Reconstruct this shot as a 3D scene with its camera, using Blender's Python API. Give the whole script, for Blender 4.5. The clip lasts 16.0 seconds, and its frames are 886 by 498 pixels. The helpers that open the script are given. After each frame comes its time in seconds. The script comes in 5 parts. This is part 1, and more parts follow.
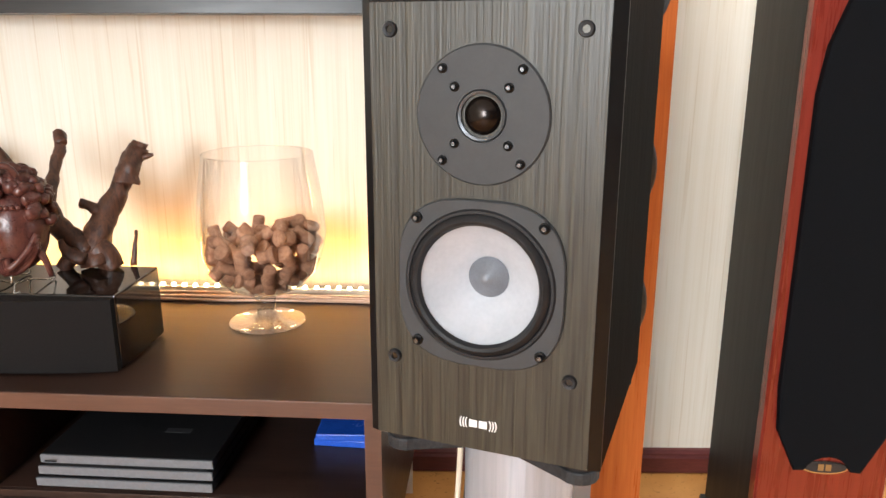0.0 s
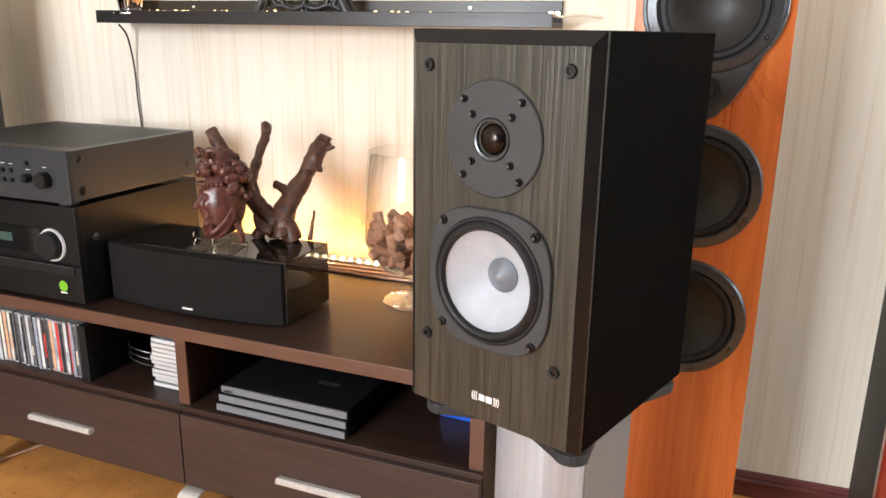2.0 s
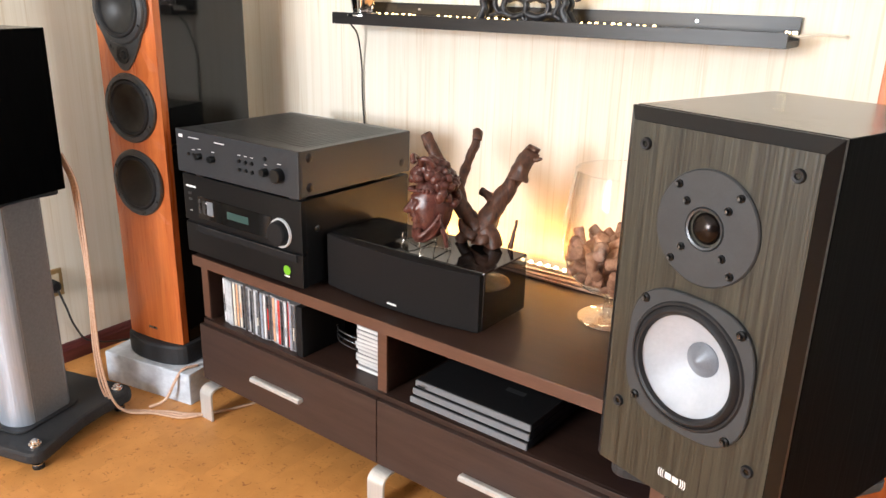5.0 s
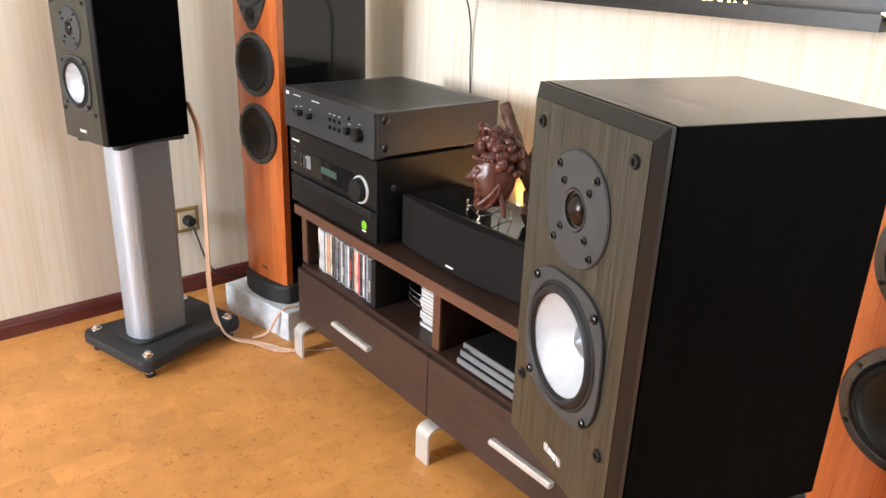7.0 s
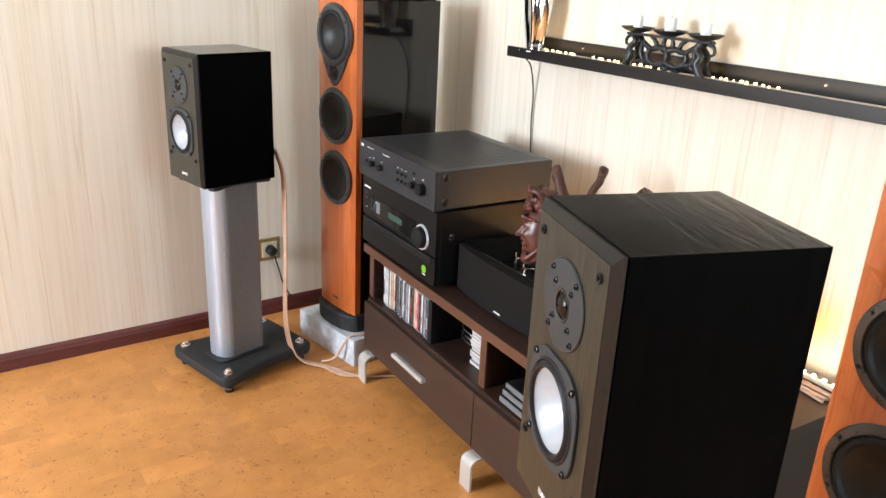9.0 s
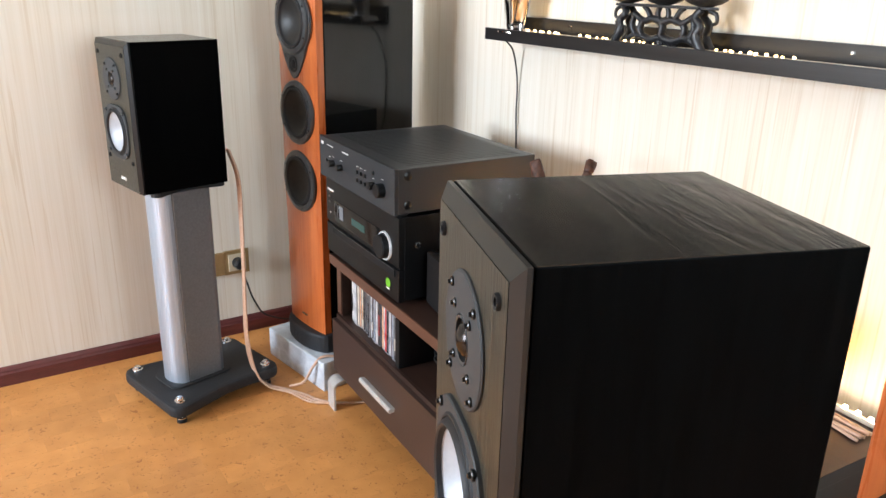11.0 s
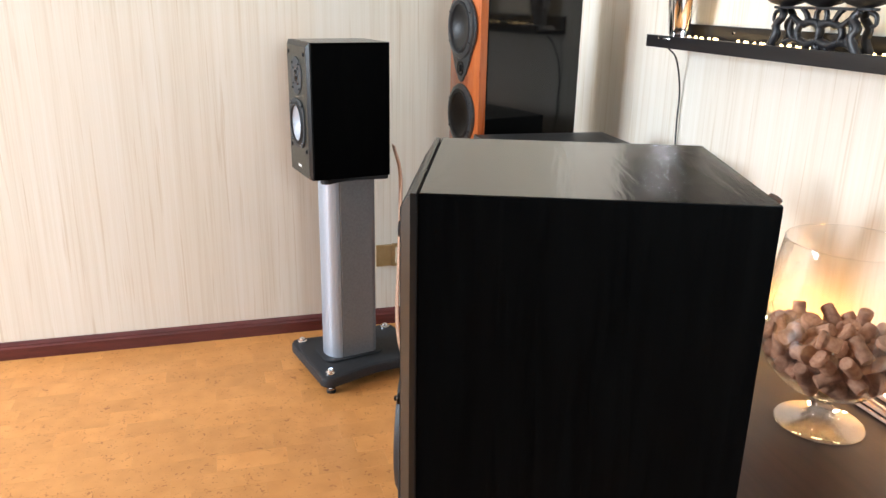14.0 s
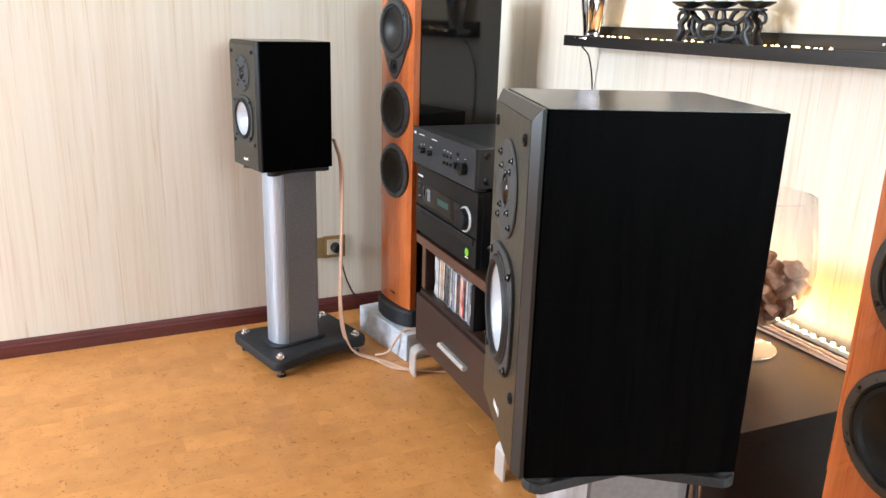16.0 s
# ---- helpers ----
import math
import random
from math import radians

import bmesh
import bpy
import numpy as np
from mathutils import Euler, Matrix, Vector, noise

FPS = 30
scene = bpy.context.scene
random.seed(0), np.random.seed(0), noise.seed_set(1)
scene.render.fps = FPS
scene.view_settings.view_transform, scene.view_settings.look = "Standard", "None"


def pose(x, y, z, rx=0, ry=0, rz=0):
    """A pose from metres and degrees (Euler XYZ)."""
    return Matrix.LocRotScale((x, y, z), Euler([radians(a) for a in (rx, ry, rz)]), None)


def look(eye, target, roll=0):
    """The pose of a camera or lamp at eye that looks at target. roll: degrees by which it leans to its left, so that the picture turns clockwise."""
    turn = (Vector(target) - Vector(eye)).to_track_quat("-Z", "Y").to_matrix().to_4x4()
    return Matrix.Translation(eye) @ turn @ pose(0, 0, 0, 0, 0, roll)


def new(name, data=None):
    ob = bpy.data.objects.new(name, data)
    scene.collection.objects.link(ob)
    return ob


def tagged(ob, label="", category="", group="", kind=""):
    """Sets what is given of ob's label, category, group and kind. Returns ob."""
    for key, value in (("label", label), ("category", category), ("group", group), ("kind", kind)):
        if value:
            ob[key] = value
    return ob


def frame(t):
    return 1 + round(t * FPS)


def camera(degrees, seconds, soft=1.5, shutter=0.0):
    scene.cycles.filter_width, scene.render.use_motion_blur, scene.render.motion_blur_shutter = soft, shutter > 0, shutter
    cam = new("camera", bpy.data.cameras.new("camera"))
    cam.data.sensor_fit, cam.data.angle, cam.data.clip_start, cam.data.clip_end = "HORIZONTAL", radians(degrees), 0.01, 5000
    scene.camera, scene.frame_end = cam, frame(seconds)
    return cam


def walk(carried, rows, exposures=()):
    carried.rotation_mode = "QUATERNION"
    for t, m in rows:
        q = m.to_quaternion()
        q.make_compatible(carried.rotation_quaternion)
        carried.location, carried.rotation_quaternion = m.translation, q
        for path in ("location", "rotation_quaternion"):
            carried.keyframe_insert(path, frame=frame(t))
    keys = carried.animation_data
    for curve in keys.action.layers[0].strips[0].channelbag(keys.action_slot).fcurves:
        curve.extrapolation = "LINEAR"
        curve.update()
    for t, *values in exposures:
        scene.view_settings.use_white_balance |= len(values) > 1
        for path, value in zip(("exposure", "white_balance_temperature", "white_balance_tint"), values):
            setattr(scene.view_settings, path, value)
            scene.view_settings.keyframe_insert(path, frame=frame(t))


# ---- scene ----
cam = camera(60.1, 16.0)
PATH = [
    (0, (0.02, 0.021, 0.998), (-0.002, 1.949, 0.469), 0.1),
    (0.5, (0.049, 0.008, 1.003), (-0.142, 1.927, 0.472), 0.5),
    (1, (0.125, -0.017, 1.015), (-0.282, 1.866, 0.478), 0.7),
    (1.5, (0.186, -0.041, 1.028), (-0.337, 1.811, 0.484), 0.8),
    (2, (0.22, -0.063, 1.035), (-0.393, 1.76, 0.488), 0.8),
    (2.5, (0.212, -0.076, 1.076), (-0.475, 1.718, 0.519), 0.6),
    (3, (0.203, -0.098, 1.109), (-0.544, 1.664, 0.529), 0.5),
    (3.5, (0.188, -0.115, 1.113), (-0.637, 1.605, 0.512), 0.7),
    (4, (0.18, -0.124, 1.131), (-0.75, 1.538, 0.521), 1.1),
    (4.2, (0.187, -0.119, 1.13), (-0.771, 1.525, 0.515), 1.2),
    (6.3, (0.313, 0.055, 1.142), (-0.973, 1.425, 0.459), 1.8),
    (6.5, (0.361, 0.065, 1.138), (-0.973, 1.385, 0.446), 1.9),
    (7, (0.441, 0.092, 1.149), (-0.952, 1.33, 0.422), 2.2),
    (7.5, (0.463, 0.08, 1.198), (-0.978, 1.262, 0.46), 2.6),
    (8, (0.505, 0.059, 1.24), (-0.973, 1.194, 0.513), 2.9),
    (8.5, (0.547, 0.041, 1.284), (-0.965, 1.143, 0.577), 3.0),
    (9, (0.592, 0.044, 1.284), (-0.939, 1.131, 0.594), 2.8),
    (9.2, (0.603, 0.053, 1.271), (-0.93, 1.14, 0.587), 2.6),
    (11.3, (0.451, 0.354, 1.193), (-1.144, 1.366, 0.536), 0.6),
    (11.5, (0.46, 0.386, 1.198), (-1.175, 1.333, 0.543), 0.8),
    (12, (0.486, 0.453, 1.218), (-1.228, 1.26, 0.579), 1.1),
    (12.5, (0.502, 0.468, 1.209), (-1.257, 1.181, 0.579), 1.3),
    (13, (0.529, 0.460, 1.209), (-1.262, 1.093, 0.574), 1.3),
    (13.5, (0.566, 0.464, 1.187), (-1.243, 1.044, 0.562), 1.2),
    (14, (0.602, 0.46, 1.156), (-1.22, 0.996, 0.531), 1.1),
    (14.5, (0.630, 0.398, 1.129), (-1.176, 1.022, 0.538), 1.1),
    (15, (0.681, 0.295, 1.125), (-1.062, 1.096, 0.56), 1.3),
    (15.5, (0.731, 0.209, 1.123), (-0.977, 1.081, 0.557), 1.6),
    (16, (0.718, 0.191, 1.112), (-0.996, 1.044, 0.534), 1.7),
]
EXPOSURES = [(0.0, -0.08, 6550, 11), (2.0, -0.05, 6480, 12), (4.2, 0.02, 6500, 12), (7.0, 0.17, 6400, 11), (9.2, -0.03, 6120, 10), (11.5, -0.02, 5900, 9), (13.0, -0.07, 5900, 9), (16.0, -0.02, 5900, 9)]
walk(cam, [(t, look(eye, target, roll)) for t, eye, target, roll in PATH], EXPOSURES)

# ---- light ----
world = bpy.data.worlds.new("sky")
scene.world = world
world.use_nodes = True
wn = world.node_tree
sky = wn.nodes.new("ShaderNodeTexSky")
sky.sky_type, sky.sun_disc = "NISHITA", False
sky.sun_elevation, sky.sun_rotation = radians(35), radians(150)
wn.nodes["Background"].inputs[1].default_value = 0.12
wn.links.new(sky.outputs[0], wn.nodes["Background"].inputs[0])


def area_lamp(name, m, sx, sy, watts, colour):
    data = bpy.data.lights.new(name, "AREA")
    data.shape, data.size, data.size_y, data.energy, data.color = "RECTANGLE", sx, sy, watts, colour
    ob = new(name, data)
    ob.matrix_world = m
    return ob


WALL_N, WALL_W, WALL_E, WALL_S, CEIL = 1.665, -1.98, 3.4, -3.2, 2.6
# daylight in the opening of the window behind the camera
area_lamp("window_daylight", look((-1.4, WALL_S + 0.02, 1.5), (-1.4, 0, 1.5)), 1.1, 1.4, 224, (0.90, 0.955, 1.0))
# bluer daylight in the opening of the side window
area_lamp("side_window_daylight", look((WALL_E - 0.02, 0.95, 1.5), (0, 0.95, 1.5)), 1.2, 1.4, 104, (0.84, 0.95, 0.97))
# warm light strip along the back of the bench, and the one lying on the ledge
area_lamp("bench_strip_light", look((-0.54, 1.620, 0.486), (-0.537, 1.68, 0.63)), 0.93, 0.010, 2.35, (1.0, 0.40, 0.055))
area_lamp("ledge_strip_light", look((-0.70, 1.612, 1.078), (-0.70, 1.68, 1.4)), 1.05, 0.010, 0.32, (1.0, 0.62, 0.22))

# ---- materials ----


def material(name):
    m = bpy.data.materials.new(name)
    m.use_nodes = True
    return m, m.node_tree.nodes, m.node_tree.links, m.node_tree.nodes["Principled BSDF"]


def surface(name, a, b, rough=0.5, metal=0.0, scale=(20, 20, 20), detail=6.0, fine=None, bump=0.1, space="Object", distort=0.0,
            coat=0.0, rough_span=0.12, vary=0.0, spec=0.5):
    """Two tones mixed by coarse and fine noise, with a little relief; scale is per axis, per metre."""
    m, n, l, p = material(name)
    co = n.new("ShaderNodeTexCoord")
    mp = n.new("ShaderNodeMapping")
    mp.inputs["Scale"].default_value = scale
    if space == "World":
        l.new(n.new("ShaderNodeNewGeometry").outputs["Position"], mp.inputs[0])
    else:
        l.new(co.outputs[space], mp.inputs[0])
    t1 = n.new("ShaderNodeTexNoise")
    t1.inputs["Scale"].default_value, t1.inputs["Detail"].default_value, t1.inputs["Distortion"].default_value = 1.0, detail, distort
    t2 = n.new("ShaderNodeTexNoise")
    t2.inputs["Scale"].default_value, t2.inputs["Detail"].default_value = fine or 7.0, 3.0
    l.new(mp.outputs[0], t1.inputs["Vector"])
    l.new(mp.outputs[0], t2.inputs["Vector"])
    mix = n.new("ShaderNodeMath")
    mix.operation = "MULTIPLY_ADD"
    mix.inputs[1].default_value = 0.35
    l.new(t2.outputs[0], mix.inputs[0])
    sc = n.new("ShaderNodeMath")
    sc.operation = "MULTIPLY"
    sc.inputs[1].default_value = 0.65
    l.new(t1.outputs[0], sc.inputs[0])
    l.new(sc.outputs[0], mix.inputs[2])
    ramp = n.new("ShaderNodeValToRGB")
    ramp.color_ramp.elements[0].position, ramp.color_ramp.elements[1].position = 0.36, 0.64
    ramp.color_ramp.elements[0].color, ramp.color_ramp.elements[1].color = (*a, 1), (*b, 1)
    l.new(mix.outputs[0], ramp.inputs[0])
    out = ramp.outputs[0]
    if vary:
        info = n.new("ShaderNodeObjectInfo")
        hsv = n.new("ShaderNodeHueSaturation")
        rng = n.new("ShaderNodeMapRange")
        rng.inputs["To Min"].default_value, rng.inputs["To Max"].default_value = 1 - vary, 1 + vary
        l.new(info.outputs["Random"], rng.inputs[0])
        l.new(rng.outputs[0], hsv.inputs["Value"])
        l.new(out, hsv.inputs["Color"])
        out = hsv.outputs[0]
    l.new(out, p.inputs["Base Color"])
    rr = n.new("ShaderNodeMapRange")
    rr.inputs["To Min"].default_value, rr.inputs["To Max"].default_value = max(0.02, rough - rough_span), min(1, rough + rough_span)
    l.new(mix.outputs[0], rr.inputs[0])
    l.new(rr.outputs[0], p.inputs["Roughness"])
    p.inputs["Metallic"].default_value = metal
    p.inputs["Specular IOR Level"].default_value = spec
    if coat:
        p.inputs["Coat Weight"].default_value, p.inputs["Coat Roughness"].default_value = coat, 0.06
    if bump:
        bp = n.new("ShaderNodeBump")
        bp.inputs["Strength"].default_value, bp.inputs["Distance"].default_value = bump, 0.002
        l.new(mix.outputs[0], bp.inputs["Height"])
        l.new(bp.outputs[0], p.inputs["Normal"])
    return m


def glow(name, colour, strength):
    m, n, l, p = material(name)
    p.inputs["Base Color"].default_value = (*(0.15 * c for c in colour), 1)
    p.inputs["Emission Color"].default_value = (*colour, 1)
    p.inputs["Emission Strength"].default_value = strength
    return m


def wallpaper():
    """Cream textile wallpaper with fine upright threads and broader soft streaks."""
    m, n, l, p = material("wallpaper")
    geo = n.new("ShaderNodeNewGeometry")
    total = None
    for sc, w in (((9, 9, 0.25), 0.30), ((60, 60, 0.7), 0.40), ((260, 260, 3.0), 0.30)):
        mp = n.new("ShaderNodeMapping")
        mp.inputs["Scale"].default_value = sc
        t = n.new("ShaderNodeTexNoise")
        t.inputs["Scale"].default_value, t.inputs["Detail"].default_value, t.inputs["Distortion"].default_value = 1.0, 3.0, 0.25
        l.new(geo.outputs["Position"], mp.inputs[0])
        l.new(mp.outputs[0], t.inputs["Vector"])
        ma = n.new("ShaderNodeMath")
        ma.operation = "MULTIPLY_ADD"
        ma.inputs[1].default_value = w
        l.new(t.outputs[0], ma.inputs[0])
        if total is not None:
            l.new(total, ma.inputs[2])
        else:
            ma.inputs[2].default_value = 0.0
        total = ma.outputs[0]
    ramp = n.new("ShaderNodeValToRGB")
    e = ramp.color_ramp.elements
    e[0].position, e[1].position = 0.34, 0.62
    e[0].color, e[1].color = (0.70, 0.62, 0.50, 1), (0.83, 0.78, 0.69, 1)
    mid = e.new(0.47)
    mid.color = (0.785, 0.725, 0.615, 1)
    l.new(total, ramp.inputs[0])
    # sparse darker threads
    mp = n.new("ShaderNodeMapping")
    mp.inputs["Scale"].default_value = (95, 95, 2.2)
    t = n.new("ShaderNodeTexNoise")
    t.inputs["Scale"].default_value, t.inputs["Detail"].default_value, t.inputs["Distortion"].default_value = 1.0, 2.0, 0.5
    l.new(geo.outputs["Position"], mp.inputs[0])
    l.new(mp.outputs[0], t.inputs["Vector"])
    thread = n.new("ShaderNodeValToRGB")
    thread.color_ramp.elements[0].position, thread.color_ramp.elements[1].position = 0.30, 0.40
    thread.color_ramp.elements[0].color, thread.color_ramp.elements[1].color = (0.89, 0.85, 0.79, 1), (1, 1, 1, 1)
    l.new(t.outputs[0], thread.inputs[0])
    mul = n.new("ShaderNodeMix")
    mul.data_type, mul.blend_type = "RGBA", "MULTIPLY"
    mul.inputs[0].default_value = 1.0
    l.new(ramp.outputs[0], mul.inputs[6])
    l.new(thread.outputs[0], mul.inputs[7])
    l.new(mul.outputs[2], p.inputs["Base Color"])
    p.inputs["Roughness"].default_value = 0.75
    p.inputs["Specular IOR Level"].default_value = 0.25
    bp = n.new("ShaderNodeBump")
    bp.inputs["Strength"].default_value, bp.inputs["Distance"].default_value = 0.35, 0.002
    l.new(total, bp.inputs["Height"])
    l.new(bp.outputs[0], p.inputs["Normal"])
    return m


def cork_floor():
    """Cork with soft cloudy tone and small dark flecks; each strip has its own shade."""
    m, n, l, p = material("cork")
    geo = n.new("ShaderNodeNewGeometry")
    info = n.new("ShaderNodeObjectInfo")
    shift = n.new("ShaderNodeVectorMath")
    shift.operation = "ADD"
    sc = n.new("ShaderNodeMath")
    sc.operation = "MULTIPLY"
    sc.inputs[1].default_value = 37.0
    l.new(info.outputs["Random"], sc.inputs[0])
    l.new(geo.outputs["Position"], shift.inputs[0])
    l.new(sc.outputs[0], shift.inputs[1])
    cloud = n.new("ShaderNodeTexNoise")
    cloud.inputs["Scale"].default_value, cloud.inputs["Detail"].default_value = 14.0, 6.0
    fleck = n.new("ShaderNodeTexNoise")
    fleck.inputs["Scale"].default_value, fleck.inputs["Detail"].default_value, fleck.inputs["Distortion"].default_value = 75.0, 4.0, 1.2
    for t in (cloud, fleck):
        l.new(shift.outputs[0], t.inputs["Vector"])
    ramp = n.new("ShaderNodeValToRGB")
    e = ramp.color_ramp.elements
    e[0].position, e[1].position = 0.3, 0.7
    e[0].color, e[1].color = (0.52, 0.225, 0.060, 1), (0.63, 0.290, 0.085, 1)
    l.new(cloud.outputs[0], ramp.inputs[0])
    fr = n.new("ShaderNodeValToRGB")
    fr.color_ramp.elements[0].position, fr.color_ramp.elements[1].position = 0.31, 0.39
    fr.color_ramp.elements[0].color, fr.color_ramp.elements[1].color = (0.60, 0.49, 0.40, 1), (1, 1, 1, 1)
    l.new(fleck.outputs[0], fr.inputs[0])
    mul = n.new("ShaderNodeMix")
    mul.data_type, mul.blend_type = "RGBA", "MULTIPLY"
    mul.inputs[0].default_value = 1.0
    l.new(ramp.outputs[0], mul.inputs[6])
    l.new(fr.outputs[0], mul.inputs[7])
    hsv = n.new("ShaderNodeHueSaturation")
    rng = n.new("ShaderNodeMapRange")
    rng.inputs["To Min"].default_value, rng.inputs["To Max"].default_value = 0.93, 1.07
    l.new(info.outputs["Random"], rng.inputs[0])
    l.new(rng.outputs[0], hsv.inputs["Value"])
    l.new(mul.outputs[2], hsv.inputs["Color"])
    l.new(hsv.outputs[0], p.inputs["Base Color"])
    p.inputs["Roughness"].default_value = 0.42
    bp = n.new("ShaderNodeBump")
    bp.inputs["Strength"].default_value, bp.inputs["Distance"].default_value = 0.12, 0.001
    l.new(fleck.outputs[0], bp.inputs["Height"])
    l.new(bp.outputs[0], p.inputs["Normal"])
    return m


def glass_material(name):
    """Thin clear glass: light passes straight, with a mirror gloss that grows at the rim."""
    m, n, l, p = material(name)
    n.remove(p)
    clear, gloss, mix, fres = n.new("ShaderNodeBsdfTransparent"), n.new("ShaderNodeBsdfGlossy"), n.new("ShaderNodeMixShader"), n.new("ShaderNodeLayerWeight")
    clear.inputs[0].default_value = (0.975, 0.98, 0.975, 1)
    gloss.inputs["Roughness"].default_value = 0.01
    fres.inputs["Blend"].default_value = 0.28
    l.new(fres.outputs["Facing"], mix.inputs[0])
    l.new(clear.outputs[0], mix.inputs[1])
    l.new(gloss.outputs[0], mix.inputs[2])
    l.new(mix.outputs[0], n["Material Output"].inputs[0])
    return m


WALLPAPER, CORK = wallpaper(), cork_floor()
PLASTER = surface("white_plaster", (0.58, 0.57, 0.56), (0.66, 0.65, 0.64), 0.8, scale=(4, 4, 4), space="World")
# assumed colour of the out-of-view walls, dark to limit bounce and reflections
UNSEEN_DARK_WALL = surface("unseen_dark_wall", (0.085, 0.065, 0.05), (0.11, 0.085, 0.066), 0.8, scale=(5, 5, 5), space="World")
MAHOGANY = surface("mahogany_skirting", (0.075, 0.016, 0.016), (0.13, 0.030, 0.028), 0.35, scale=(8, 8, 60), space="World")
ASH_FACE = surface("dark_ash_face", (0.012, 0.0112, 0.008), (0.042, 0.0390, 0.027), 0.40, scale=(120, 20, 3.2), distort=2.2, bump=0.45, fine=3.0, spec=0.45)
# sides held near black, with the dark room they mirror put into the colour
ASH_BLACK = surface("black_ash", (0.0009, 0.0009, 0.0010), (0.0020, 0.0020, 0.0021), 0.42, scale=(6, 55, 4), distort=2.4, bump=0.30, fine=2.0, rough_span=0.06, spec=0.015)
# same veneer as the sides; reflected wall light painted in as lighter brown
ASH_TOP_LIT = surface("black_ash_lit_top", (0.002, 0.0018, 0.0016), (0.020, 0.017, 0.0140), 0.20, scale=(5, 34, 5), distort=2.6, bump=0.28, fine=2.0, rough_span=0.05, spec=0.9)
BLACK_TRIM = surface("black_lacquer_edge", (0.0030, 0.0032, 0.0036), (0.0050, 0.0053, 0.0060), 0.30, scale=(30, 30, 30), bump=0.0, spec=0.4, rough_span=0.03)
DRIVER_GREY = surface("grey_plastic_plate", (0.034, 0.036, 0.038), (0.042, 0.044, 0.047), 0.55, scale=(60, 60, 60), bump=0.08, spec=0.3)
RUBBER = surface("black_rubber", (0.011, 0.011, 0.012), (0.018, 0.018, 0.020), 0.5, scale=(90, 90, 90), bump=0.05, spec=0.25)
WHITE_CONE = surface("white_metal_cone", (0.41, 0.44, 0.485), (0.48, 0.51, 0.555), 0.45, metal=0.15, scale=(40, 40, 40), bump=0.03)
GREY_METAL = surface("grey_metal", (0.11, 0.115, 0.125), (0.15, 0.155, 0.165), 0.28, metal=0.9, scale=(60, 60, 60), bump=0.03)
PLUG_GREY = surface("matte_grey_plug", (0.13, 0.14, 0.16), (0.17, 0.185, 0.21), 0.42, metal=0.25, scale=(90, 90, 90), bump=0.02)
CHROME = surface("chrome", (0.72, 0.72, 0.74), (0.80, 0.80, 0.82), 0.10, metal=1.0, scale=(20, 20, 20), bump=0.0, rough_span=0.04)
BRONZE_DOME = surface("dark_metal_dome", (0.014, 0.010, 0.009), (0.024, 0.018, 0.015), 0.20, metal=0.7, scale=(50, 50, 50), bump=0.0, rough_span=0.05)
WHITE_PRINT = surface("white_print", (0.75, 0.75, 0.75), (0.82, 0.82, 0.82), 0.5, bump=0.0)
ALUMINIUM = surface("silver_aluminium", (0.36, 0.42, 0.50), (0.45, 0.50, 0.58), 0.34, metal=0.5, scale=(220, 220, 3), bump=0.04)
COLUMN_GREY = surface("grey_painted_column", (0.165, 0.170, 0.182), (0.21, 0.215, 0.228), 0.42, metal=0.3, scale=(160, 160, 160), bump=0.06)
BASE_BLACK = surface("textured_black_iron", (0.018, 0.019, 0.021), (0.034, 0.035, 0.038), 0.55, scale=(250, 250, 250), bump=0.3, spec=0.25)
CHERRY = surface("cherry_veneer", (0.44, 0.100, 0.022), (0.58, 0.165, 0.040), 0.30, scale=(60, 20, 2.2), distort=0.8, bump=0.04, coat=0.4)
ROSEWOOD = surface("red_cherry_veneer", (0.17, 0.017, 0.010), (0.24, 0.030, 0.017), 0.28, scale=(60, 20, 2.2), distort=0.8, bump=0.04, coat=0.5)
PIANO = surface("black_gloss_lacquer", (0.004, 0.004, 0.004), (0.006, 0.006, 0.006), 0.07, bump=0.0, rough_span=0.03)
CONE_BLACK = surface("dark_paper_cone", (0.019, 0.018, 0.0165), (0.028, 0.026, 0.024), 0.42, scale=(70, 70, 70), bump=0.06, spec=0.25)
RING_GREY = surface("satin_grey_ring", (0.060, 0.064, 0.070), (0.080, 0.085, 0.092), 0.30, metal=0.6, scale=(60, 60, 60), bump=0.03)
MARBLE = surface("pale_grey_marble", (0.50, 0.54, 0.60), (0.70, 0.75, 0.81), 0.22, scale=(9, 9, 14), distort=2.2, bump=0.02, space="World")
WENGE = surface("wenge_laminate", (0.026, 0.0135, 0.010), (0.044, 0.024, 0.018), 0.36, scale=(4, 60, 60), distort=0.5, bump=0.10, spec=0.35)
WENGE_EDGE = surface("brown_edge_band", (0.085, 0.037, 0.022), (0.115, 0.052, 0.032), 0.40, scale=(5, 60, 60), bump=0.05)
DRAWER_FACE = surface("brown_drawer_laminate", (0.036, 0.021, 0.017), (0.054, 0.032, 0.026), 0.38, scale=(4, 60, 60), distort=0.4, bump=0.10, spec=0.35)
SATIN_STEEL = surface("satin_nickel", (0.58, 0.57, 0.55), (0.66, 0.65, 0.63), 0.34, metal=0.4, scale=(200, 8, 8), bump=0.03)
AMP_GREY = surface("dark_grey_painted_steel", (0.036, 0.038, 0.042), (0.046, 0.048, 0.052), 0.36, metal=0.25, scale=(300, 300, 300), bump=0.06)
AMP_FACE = surface("graphite_fascia", (0.024, 0.0255, 0.029), (0.031, 0.033, 0.037), 0.42, scale=(160, 160, 160), bump=0.04, spec=0.3)
